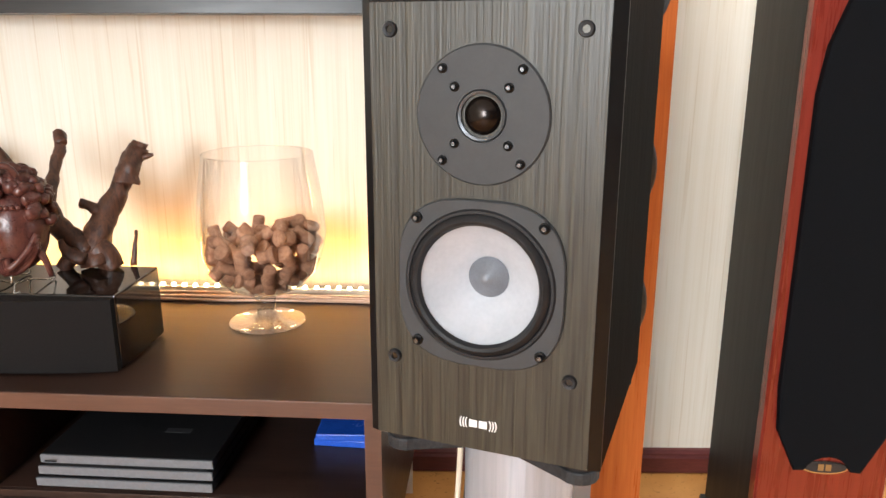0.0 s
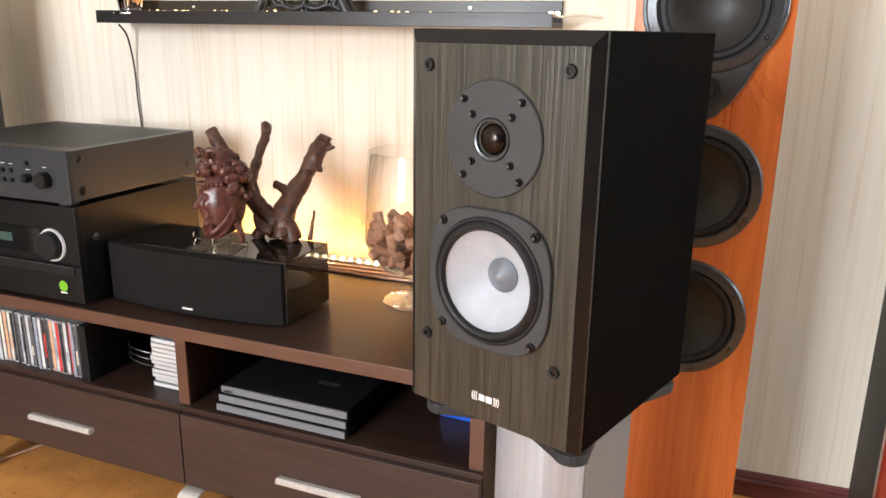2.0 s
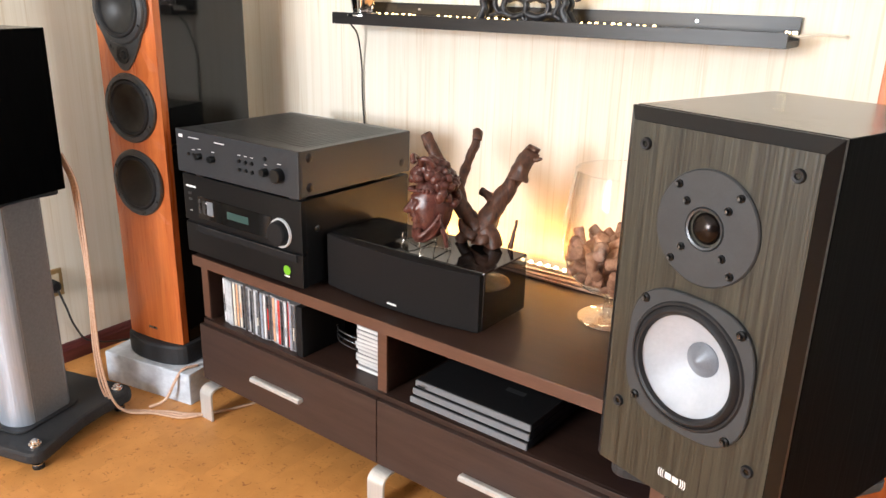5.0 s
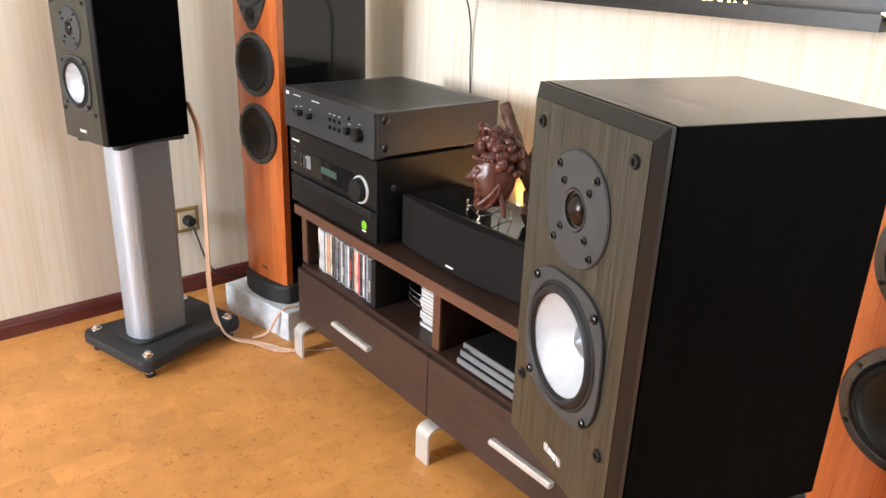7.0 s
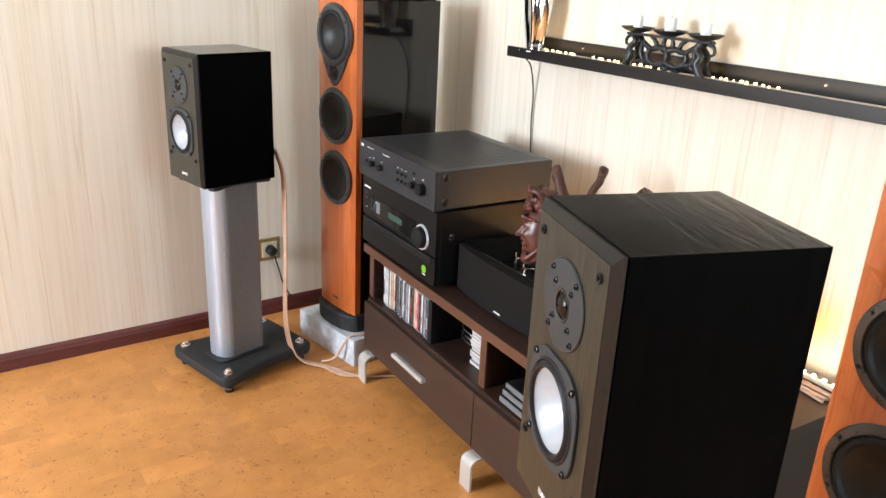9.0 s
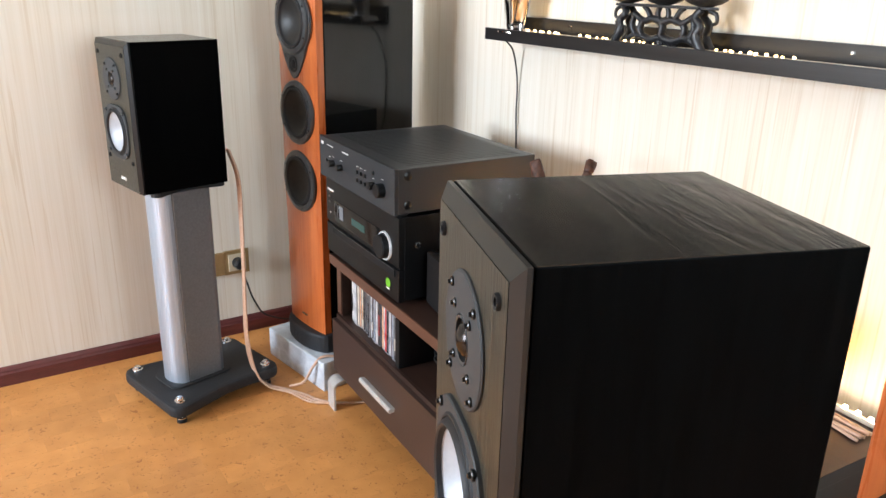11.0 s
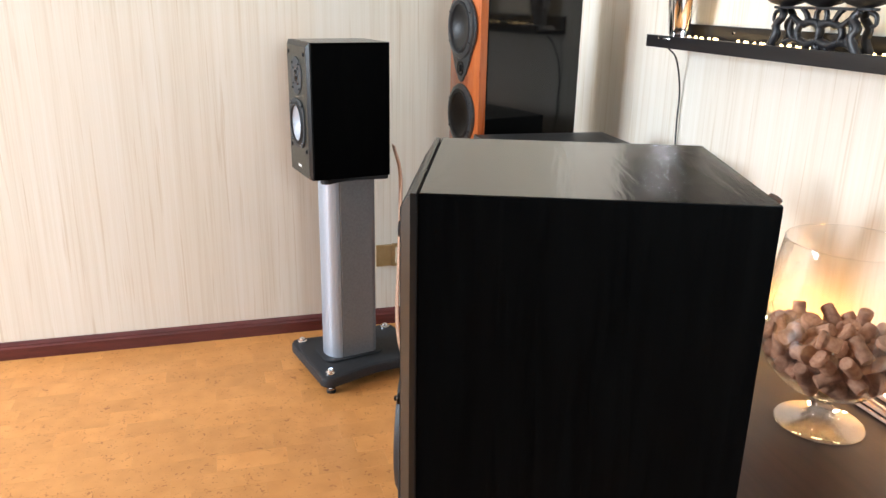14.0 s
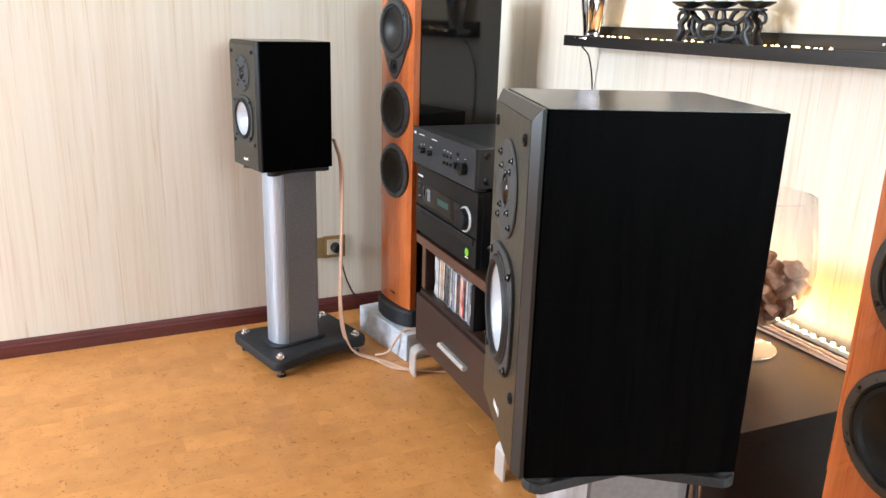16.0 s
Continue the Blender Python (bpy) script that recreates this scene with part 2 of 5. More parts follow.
REC_BLACK = surface("black_receiver_steel", (0.004, 0.004, 0.0045), (0.007, 0.007, 0.0075), 0.34, scale=(200, 200, 200), bump=0.05, spec=0.25)
MATTE_BLACK = surface("matte_black_vinyl", (0.006, 0.006, 0.006), (0.010, 0.0097, 0.0095), 0.48, scale=(60, 60, 4), bump=0.1, spec=0.4)
GRILLE = surface("black_cloth", (0.009, 0.008, 0.008), (0.015, 0.0133, 0.013), 0.85, scale=(500, 500, 500), bump=0.4, spec=0.1)
GRILLE_BLUE = surface("charcoal_cloth", (0.0045, 0.0052, 0.0066), (0.007, 0.008, 0.010), 0.9, scale=(500, 500, 500), bump=0.4, spec=0.08)
DRIFT = surface("driftwood", (0.028, 0.010, 0.006), (0.115, 0.043, 0.022), 0.45, scale=(60, 60, 14), distort=1.5, bump=0.8, fine=4.0)
CARVED = surface("carved_rosewood", (0.050, 0.014, 0.011), (0.125, 0.040, 0.030), 0.30, scale=(45, 45, 45), distort=1.0, bump=0.5)
CORK_STOPPER = surface("cork_stopper", (0.30, 0.135, 0.075), (0.50, 0.27, 0.165), 0.8, scale=(120, 120, 120), bump=0.5, vary=0.18)
CANDLE = surface("white_wax", (0.74, 0.74, 0.74), (0.82, 0.82, 0.82), 0.45, scale=(40, 40, 40), bump=0.05)
IRON = surface("black_cast_iron", (0.010, 0.010, 0.012), (0.022, 0.022, 0.025), 0.38, scale=(120, 120, 120), bump=0.4)
LEDGE_BLACK = surface("black_brown_ledge", (0.014, 0.013, 0.013), (0.022, 0.020, 0.020), 0.32, scale=(4, 80, 80), bump=0.08, spec=0.3)
COPPER_CABLE = surface("clear_copper_cable", (0.50, 0.29, 0.18), (0.66, 0.45, 0.33), 0.32, scale=(90, 90, 400), bump=0.2)
BLACK_CABLE = surface("black_cable", (0.012, 0.012, 0.012), (0.02, 0.02, 0.02), 0.45, bump=0.0)
SOCKET_CREAM = surface("cream_plastic", (0.60, 0.50, 0.34), (0.68, 0.58, 0.42), 0.4, bump=0.02)
GOLD_FRAME = surface("gold_plastic", (0.36, 0.24, 0.10), (0.44, 0.30, 0.14), 0.35, metal=0.5, bump=0.02)
CONSOLE_FACE = surface("slate_plastic", (0.14, 0.15, 0.165), (0.17, 0.18, 0.20), 0.48, scale=(160, 160, 160), bump=0.05)
CONSOLE_TOP = surface("matte_black_plastic", (0.008, 0.008, 0.009), (0.012, 0.012, 0.013), 0.5, scale=(200, 200, 200), bump=0.1, spec=0.2)
BLUE_CASE = surface("blue_plastic", (0.010, 0.075, 0.50), (0.018, 0.12, 0.66), 0.25, bump=0.0)
GLASS = glass_material("clear_glass")
CLEAR_PLASTIC = surface("milky_case_plastic", (0.24, 0.24, 0.25), (0.42, 0.42, 0.43), 0.3, scale=(3, 80, 80), bump=0.0, vary=0.15)
LED_WARM = glow("warm_light_bead", (1.0, 0.74, 0.40), 40.0)
LED_SMALL = glow("small_warm_bead", (1.0, 0.66, 0.28), 10.0)
DISPLAY = glow("dim_teal_display", (0.10, 0.26, 0.22), 0.12)
# sticker print, not a lamp; emission added to lift its green
GREEN_GLOW_PRINT = glow("self_lit_green_print", (0.30, 0.80, 0.02), 0.55)
STRIP_WHITE = surface("pale_strip", (0.66, 0.58, 0.46), (0.74, 0.66, 0.54), 0.5, bump=0.0)
PAPER = surface("pale_paper", (0.50, 0.50, 0.50), (0.62, 0.62, 0.61), 0.6, scale=(6, 60, 200), bump=0.0, vary=0.15)
WHITE_METAL = surface("bright_satin_ring", (0.62, 0.63, 0.65), (0.70, 0.71, 0.73), 0.3, metal=0.2, bump=0.0)
STEEL_WIRE = surface("steel_wire", (0.55, 0.52, 0.46), (0.65, 0.62, 0.56), 0.25, metal=1.0, bump=0.0)

# ---- building helpers ----


def box(sx, sy, sz, cx=0, cy=0, cz=0, bevel=0.0, segs=2):
    bm = bmesh.new()
    bmesh.ops.create_cube(bm, size=1.0, matrix=Matrix.Translation((cx, cy, cz)) @ Matrix.Diagonal((sx, sy, sz, 1)))
    if bevel:
        bmesh.ops.bevel(bm, geom=bm.edges[:], offset=bevel, segments=segs, profile=0.6, affect="EDGES")
    return bm


def span(x0, x1, y0, y1, z0, z1, bevel=0.0, segs=2):
    return box(x1 - x0, y1 - y0, z1 - z0, (x0 + x1) / 2, (y0 + y1) / 2, (z0 + z1) / 2, bevel, segs)


def prism(outline, a, b, axis="z", bevel=0.0):
    """A solid with the given outline; axis is the way of its depth. For y the outline is (x, z), for x it is (y, z)."""
    bm = bmesh.new()
    put = {"z": lambda u, v, w: (u, v, w), "y": lambda u, v, w: (u, w, v), "x": lambda u, v, w: (w, u, v)}[axis]
    lo = [bm.verts.new(put(u, v, a)) for u, v in outline]
    hi = [bm.verts.new(put(u, v, b)) for u, v in outline]
    caps = [bm.faces.new(lo), bm.faces.new(hi)]
    for i in range(len(lo)):
        j = (i + 1) % len(lo)
        bm.faces.new((lo[i], lo[j], hi[j], hi[i]))
    bmesh.ops.recalc_face_normals(bm, faces=bm.faces[:])
    if bevel:
        edges = list({e for f in caps for e in f.edges})
        bmesh.ops.bevel(bm, geom=edges, offset=bevel, segments=2, profile=0.6, affect="EDGES")
    return bm


def lathe(profile, steps=40, axis="z", centre=(0, 0, 0)):
    """Turns (radius, height) round an axis. For axis y the height is along y."""
    bm = bmesh.new()
    rings = []
    for r, hgt in profile:
        ring = []
        if r < 1e-6:
            ring = [bm.verts.new((0, 0, hgt))]
        else:
            for i in range(steps):
                a = 2 * math.pi * i / steps
                ring.append(bm.verts.new((r * math.cos(a), r * math.sin(a), hgt)))
        rings.append(ring)
    for p, q in zip(rings, rings[1:]):
        for i in range(steps):
            j = (i + 1) % steps
            if len(p) == 1 and len(q) == 1:
                continue
            if len(p) == 1:
                bm.faces.new((p[0], q[i], q[j]))
            elif len(q) == 1:
                bm.faces.new((p[i], p[j], q[0]))
            else:
                bm.faces.new((p[i], p[j], q[j], q[i]))
    if axis == "y":
        bmesh.ops.transform(bm, matrix=Matrix(((1, 0, 0, 0), (0, 0, 1, 0), (0, 1, 0, 0), (0, 0, 0, 1))), verts=bm.verts[:])
    bmesh.ops.recalc_face_normals(bm, faces=bm.faces[:])
    bmesh.ops.translate(bm, vec=Vector(centre), verts=bm.verts[:])
    for f in bm.faces:
        f.smooth = True
    for e in bm.edges:
        if len(e.link_faces) == 2 and e.calc_face_angle() > 0.5:
            e.smooth = False
    return bm


def smooth_line(points, per=8):
    pts = [Vector(p) for p in points]
    ext = [pts[0] * 2 - pts[1]] + pts + [pts[-1] * 2 - pts[-2]]
    out = []
    for i in range(1, len(ext) - 2):
        p0, p1, p2, p3 = ext[i - 1:i + 3]
        for k in range(per):
            t = k / per
            out.append(0.5 * ((2 * p1) + (p2 - p0) * t + (2 * p0 - 5 * p1 + 4 * p2 - p3) * t * t + (3 * p1 - p0 - 3 * p2 + p3) * t ** 3))
    return out + [pts[-1]]


def tube(points, r0, r1=None, sides=8, per=8, rough=0.0, bm=None, seed=0):
    bm = bm or bmesh.new()
    line = smooth_line(points, per)
    r1 = r0 if r1 is None else r1
    rings, up = [], Vector((0.13, 0.21, 0.97))
    for i, p in enumerate(line):
        d = (line[min(i + 1, len(line) - 1)] - line[max(i - 1, 0)]).normalized()
        side = d.cross(up)
        if side.length < 1e-3:
            side = d.cross(Vector((1, 0, 0)))
        side.normalize()
        other = side.cross(d)
        up = other
        r = r0 + (r1 - r0) * i / (len(line) - 1)
        ring = []
        for k in range(sides):
            a = 2 * math.pi * k / sides
            w = side * math.cos(a) + other * math.sin(a)
            q = r * (1 + rough * noise.noise(Vector((p.x * 45 + w.x * 1.7 + seed, p.y * 45 + w.y * 1.7, p.z * 30 + w.z * 1.7))))
            ring.append(bm.verts.new(p + w * q))
        rings.append(ring)
    for a, b in zip(rings, rings[1:]):
        for k in range(sides):
            bm.faces.new((a[k], a[(k + 1) % sides], b[(k + 1) % sides], b[k])).smooth = True
    bm.faces.new(rings[0])
    bm.faces.new(rings[-1])
    bmesh.ops.recalc_face_normals(bm, faces=bm.faces[:])
    return bm


def joined(*bms):
    out = bmesh.new()
    for b in bms:
        me = bpy.data.meshes.new("piece")
        b.to_mesh(me)
        out.from_mesh(me)
        bpy.data.meshes.remove(me)
        b.free()
    return out


def moved(bm, m):
    bmesh.ops.transform(bm, matrix=m, verts=bm.verts[:])
    return bm


def mesh_of(name, bm, mat):
    me = bpy.data.meshes.new(name)
    bm.to_mesh(me)
    bm.free()
    me.materials.append(mat)
    return me


def part(name, bm, mat, parent, label=""):
    ob = new(name, mesh_of(name, bm, mat))
    ob.parent = parent
    return tagged(ob, label)


def repeat(name, me, m, parent):
    ob = new(name, me)
    ob.parent = parent
    ob.matrix_local = m
    return ob


def thing(name, label, category, m=None, group="", kind=""):
    ob = new(name)
    ob.empty_display_size = 0.05
    if m is not None:
        ob.matrix_world = m
    return tagged(ob, label, category, group, kind)


def solid(name, bm, mat, label, category, m=None, group="", kind=""):
    ob = new(name, mesh_of(name, bm, mat))
    if m is not None:
        ob.matrix_world = m
    return tagged(ob, label, category, group, kind)


def arc(cx, cy, r, a0, a1, n=8):
    return [(cx + r * math.cos(radians(a0 + (a1 - a0) * i / n)), cy + r * math.sin(radians(a0 + (a1 - a0) * i / n))) for i in range(n + 1)]


def rounded(x0, x1, y0, y1, r, n=5):
    return arc(x1 - r, y0 + r, r, -90, 0, n) + arc(x1 - r, y1 - r, r, 0, 90, n) + arc(x0 + r, y1 - r, r, 90, 180, n) + arc(x0 + r, y0 + r, r, 180, 270, n)


# ---- the room ----
def room():
    t = 0.12
    solid("wall_north", span(WALL_W - t, WALL_E + t, WALL_N, WALL_N + t, -0.1, CEIL), WALLPAPER, "cream streaked textile wallpaper on the long wall", "wall", kind="structure")
    solid("wall_west", span(WALL_W - t, WALL_W, WALL_S - t, WALL_N, -0.1, CEIL), WALLPAPER, "cream streaked textile wallpaper on the side wall", "wall", kind="structure")
    # east and south walls are never in view; their darkness deepens the blacks
    e0, e1, f0, f1 = 0.35, 1.55, 0.8, 2.2
    east = joined(span(WALL_E, WALL_E + t, WALL_S - t, e0, -0.1, CEIL), span(WALL_E, WALL_E + t, e1, WALL_N, -0.1, CEIL),
                  span(WALL_E, WALL_E + t, e0, e1, -0.1, f0), span(WALL_E, WALL_E + t, e0, e1, f1, CEIL))
    solid("wall_east", east, UNSEEN_DARK_WALL, "unseen wall, dark brown to cut bounced light, with a window opening", "wall", kind="structure")
    x0, x1, z0, z1 = -1.95, -0.85, 0.8, 2.2
    south = joined(span(WALL_W, x0, WALL_S - t, WALL_S, -0.1, CEIL), span(x1, WALL_E, WALL_S - t, WALL_S, -0.1, CEIL),
                   span(x0, x1, WALL_S - t, WALL_S, -0.1, z0), span(x0, x1, WALL_S - t, WALL_S, z1, CEIL))
    solid("wall_south", south, UNSEEN_DARK_WALL, "unseen wall, dark brown to cut bounced light, with a wide window opening", "wall", kind="structure")
    solid("ceiling", span(WALL_W - t, WALL_E + t, WALL_S - t, WALL_N + t, CEIL, CEIL + 0.1), PLASTER, "plain white ceiling", "ceiling", kind="structure")
    win = thing("window_1", "wide white window frame in the wall", "window", kind="structure")
    for a in (x0 + 0.03, (x0 + x1) / 2, x1 - 0.03):
        part("window_frame", span(a - 0.03, a + 0.03, WALL_S - 0.09, WALL_S - 0.03, z0, z1, 0.004), PLASTER, win)
    for a in (z0 + 0.03, z1 - 0.03):
        part("window_frame", span(x0 + 0.06, x1 - 0.06, WALL_S - 0.088, WALL_S - 0.032, a - 0.03, a + 0.03, 0.004), PLASTER, win)
    prof = [(0, 0), (0.016, 0), (0.016, 0.038), (0.012, 0.044), (0.012, 0.048), (0.007, 0.056), (0, 0.058)]
    west = thing("baseboard", "dark red mahogany skirting board along the side wall", "baseboard", kind="structure")
    part("moulding", prism(prof, WALL_S + 0.02, WALL_N - 0.02, "y"), MAHOGANY, west).matrix_local = Matrix.Translation((WALL_W, 0, 0))
    north = thing("baseboard", "dark red mahogany skirting board along the long wall", "baseboard", kind="structure")
    part("moulding", prism([(-u, v) for u, v in prof], WALL_W + 0.02, WALL_E, "x"), MAHOGANY, north).matrix_local = Matrix.Translation((0, WALL_N, 0))


room()
floor = solid("floor", span(WALL_W - 0.12, WALL_E + 0.12, WALL_S - 0.12, WALL_N + 0.12, -0.1, -0.003), CORK, "honey-coloured cork floor laid in narrow strips", "floor", kind="structure")

# ---- loudspeakers ----
SP_W, SP_H, SP_D = 0.1022, 0.377, 0.2400


def screw(name, parent, x, z, y, r=0.0042):
    ob = part(name, lathe([(0, -0.0035), (r * 0.45, -0.0035), (r * 0.5, -0.0015), (r * 0.7, -0.002), (r, -0.001), (r, 0.002)], 12, "y", (x, y, z)), BLACK_TRIM, parent)
    part("recess", lathe([(0, -0.0036), (r * 0.4, -0.0036), (r * 0.4, -0.003)], 6, "y", (x, y - 0.0004, z)), GREY_METAL, ob)
    return ob


def holed_plate(x0, x1, z0, z1, holes, bend):
    """A thin upright sheet made of stacked bands (z0, z1, hole x, hole z, radius), each with a round hole that has a short inner wall; bend(x) is its depth."""
    bm = bmesh.new()
    done = z0
    for a, b, cx, cz, r in holes:
        angles = sorted([2 * math.pi * i / 64 - math.pi for i in range(64)] + [math.atan2(v - cz, u - cx) for u in (x0, x1) for v in (a, b)])
        inner, outer, deep = [], [], []
        for t in angles:
            c, s = math.cos(t), math.sin(t)
            k = min(((x1 if c > 0 else x0) - cx) / c if abs(c) > 1e-9 else 1e9, ((b if s > 0 else a) - cz) / s if abs(s) > 1e-9 else 1e9)
            xi, xo = cx + r * c, cx + k * c
            inner.append(bm.verts.new((xi, bend(xi), cz + r * s)))
            deep.append(bm.verts.new((xi, bend(xi) + 0.012, cz + r * s)))
            outer.append(bm.verts.new((xo, bend(xo), cz + k * s)))
        n = len(angles)
        for i in range(n):
            j = (i + 1) % n
            bm.faces.new((inner[i], inner[j], outer[j], outer[i]))
            bm.faces.new((deep[i], deep[j], inner[j], inner[i]))
    bmesh.ops.remove_doubles(bm, verts=bm.verts[:], dist=1e-5)
    bmesh.ops.recalc_face_normals(bm, faces=bm.faces[:])
    return bm


def ring_plate(outline, cx, cz, r, y0, y1):
    """A flat plate with a free outline (as many points as you like) and a round hole."""
    bm = bmesh.new()
    rows = []
    for rad, y in ((1, y1), (1, y0 + 0.0012), (0.985, y0), (0, y0), (0, y1)):
        row = []
        for x, z in outline:
            dx, dz = x - cx, z - cz
            k = r / math.hypot(dx, dz) if rad == 0 else rad
            row.append(bm.verts.new((cx + dx * k, y, cz + dz * k)))
        rows.append(row)
    n = len(outline)
    for a, b in zip(rows, rows[1:]):
        for i in range(n):
            bm.faces.new((a[i], a[(i + 1) % n], b[(i + 1) % n], b[i]))
    bmesh.ops.recalc_face_normals(bm, faces=bm.faces[:])
    return bm


def bookshelf_speaker(m, label):
    s = thing("bookshelf_speaker", label, "loudspeaker", m, "pair of bookshelf speakers")
    cab = span(-SP_W, SP_W, 0.0128, SP_D, 0, SP_H, 0.0012)
    bmesh.ops.delete(cab, geom=[f for f in cab.faces if f.normal.y < -0.99], context="FACES")
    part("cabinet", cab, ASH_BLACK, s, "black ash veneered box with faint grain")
    # thin added sheet that carries the lightened copy of the cabinet veneer
    part("top_panel", span(-SP_W + 0.0008, SP_W - 0.0008, 0.0140, SP_D - 0.0008, SP_H - 0.002, SP_H + 0.0004), ASH_TOP_LIT, s, "satin black ash top with wavy grain, wall reflection lightened into its colour")
    a, c = SP_W - 0.003, SP_H - 0.003
    part("seam", joined(span(-a, a, 0.0105, 0.0145, 0.003, 0.010), span(-a, a, 0.0105, 0.0145, c - 0.010, c), span(-a, -a + 0.01, 0.0105, 0.0145, 0.0102, c - 0.0102), span(a - 0.01, a, 0.0105, 0.0145, 0.0102, c - 0.0102)), RUBBER, s)
    # front board, chamfered along the top and both sides
    bm = bmesh.new()
    back = [(-SP_W, 0), (SP_W, 0), (SP_W, SP_H), (-SP_W, SP_H)]
    frontp = [(-SP_W + 0.0095, 0.003), (SP_W - 0.0095, 0.003), (SP_W - 0.0095, SP_H - 0.012), (-SP_W + 0.0095, SP_H - 0.012)]
    rows = [[bm.verts.new((x, 0.0115, z)) for x, z in back], [bm.verts.new((x, 0.0078, z)) for x, z in back], [bm.verts.new((x, 0.0005, z)) for x, z in frontp]]
    for a, b in zip(rows, rows[1:]):
        for i in range(4):
            bm.faces.new((a[i], a[(i + 1) % 4], b[(i + 1) % 4], b[i]))
    bmesh.ops.recalc_face_normals(bm, faces=bm.faces[:])
    part("front_board", bm, BLACK_TRIM, s, "black lacquered board with chamfered edges")
    part("face_veneer", holed_plate(-SP_W + 0.0097, SP_W - 0.0097, 0.003, SP_H - 0.0122, [(0.003, SP_H - 0.0122, 0, 0.1495, 0.0555)], lambda x: 0.0), ASH_FACE, s, "olive-brown dark ash veneer with upright grain")
    # tweeter
    tz = 0.2825
    tw = part("tweeter_plate", lathe([(0.0190, -0.0015), (0.0200, -0.0035), (0.0515, -0.003), (0.0528, -0.0015), (0.0528, 0.002)], 56, "y", (0, 0, tz)), DRIVER_GREY, s, "flat round grey plate")
    part("tweeter_ring", lathe([(0.0165, 0.001), (0.0165, -0.0036), (0.0185, -0.0042), (0.0196, -0.002)], 40, "y", (0, 0, tz)), RING_GREY, tw, "thin dark metal ring")
    part("dome", lathe([(0, -0.0072), (0.004, -0.0069), (0.008, -0.0057), (0.0115, -0.0035), (0.0138, -0.0008), (0.0150, 0.0006), (0.0168, 0.0006)], 36, "y", (0, 0, tz)), BRONZE_DOME, tw, "dark metal dome")
    for r, a0 in ((0.0465, 48), (0.030, 45)):
        for k in range(4):
            a = radians(a0 + 90 * k + (0 if k % 2 == 0 else (90 - 2 * a0)))
            screw("screw", tw, r * math.cos(a), tz + r * math.sin(a), -0.0035, 0.0038)
    # woofer in a frame that is round with four flattened flanks
    wz = 0.1495
    outline = []
    for i in range(72):
        a = 2 * math.pi * i / 72
        r = 0.0734 + 0.0044 * math.cos(4 * (a - radians(45)))
        outline.append((r * math.cos(a), wz + r * math.sin(a)))
    wf = part("woofer_frame", ring_plate(outline, 0, wz, 0.0530, -0.0045, 0.002), DRIVER_GREY, s, "grey woofer frame with four lugs")
    part("surround", lathe([(0.0625, -0.0045), (0.0610, -0.0062), (0.0590, -0.0062), (0.0583, -0.0048), (0.0560, -0.0085), (0.0535, -0.0100), (0.0510, -0.0088), (0.0495, -0.0055), (0.0490, -0.0047)], 64, "y", (0, 0, wz)), RUBBER, wf, "black rubber roll surround")
    part("cone", lathe([(0.0498, -0.0048), (0.0485, -0.0025), (0.040, 0.0055), (0.028, 0.0155), (0.0160, 0.0240)], 64, "y", (0, 0, wz)), WHITE_CONE, wf, "white metal cone")
    part("phase_plug", lathe([(0.0172, 0.0250), (0.0172, 0.0220), (0.0155, 0.0205), (0.008, 0.0155), (0.003, 0.0122), (0, 0.0112)], 40, "y", (0, 0, wz)), PLUG_GREY, wf, "pointed grey metal plug")
    for a in (45, 135, 225, 315):
        screw("screw", wf, 0.0735 * math.cos(radians(a)), wz + 0.0735 * math.sin(radians(a)), -0.0055, 0.0046)
    for x in (-0.0750, 0.0750):
        for z in (0.078, 0.345):
            gs = part("grille_socket", lathe([(0.0028, 0.001), (0.0030, -0.0025), (0.0052, -0.003), (0.0060, -0.0015), (0.0060, 0.002)], 20, "y", (x, 0, z)), RUBBER, s)
            part("hole", lathe([(0, -0.0012), (0.0032, -0.0012)], 14, "y", (x, 0, z)), PIANO, gs)
    # printed mark as plain white shapes
    for sx in (-1, 1):
        for k in range(3):
            x = sx * (0.0100 + 0.0024 * k) - 0.0005
            pts = [(x + sx * 0.0011 * (1 - abs(u) ** 2), 0.0270 + 0.0045 * u) for u in (-1, -0.5, 0, 0.5, 1)]
            pts = pts + [(a + 0.0010, b) for a, b in reversed(pts)]
            part("mark_stroke", prism(pts, -0.0008, 0.001, "y"), WHITE_PRINT, s)
    for x in (-0.0043, 0.0043):
        part("mark_block", span(x - 0.0035, x + 0.0035, -0.0008, 0.001, 0.0238, 0.0302), WHITE_PRINT, s)
    return s


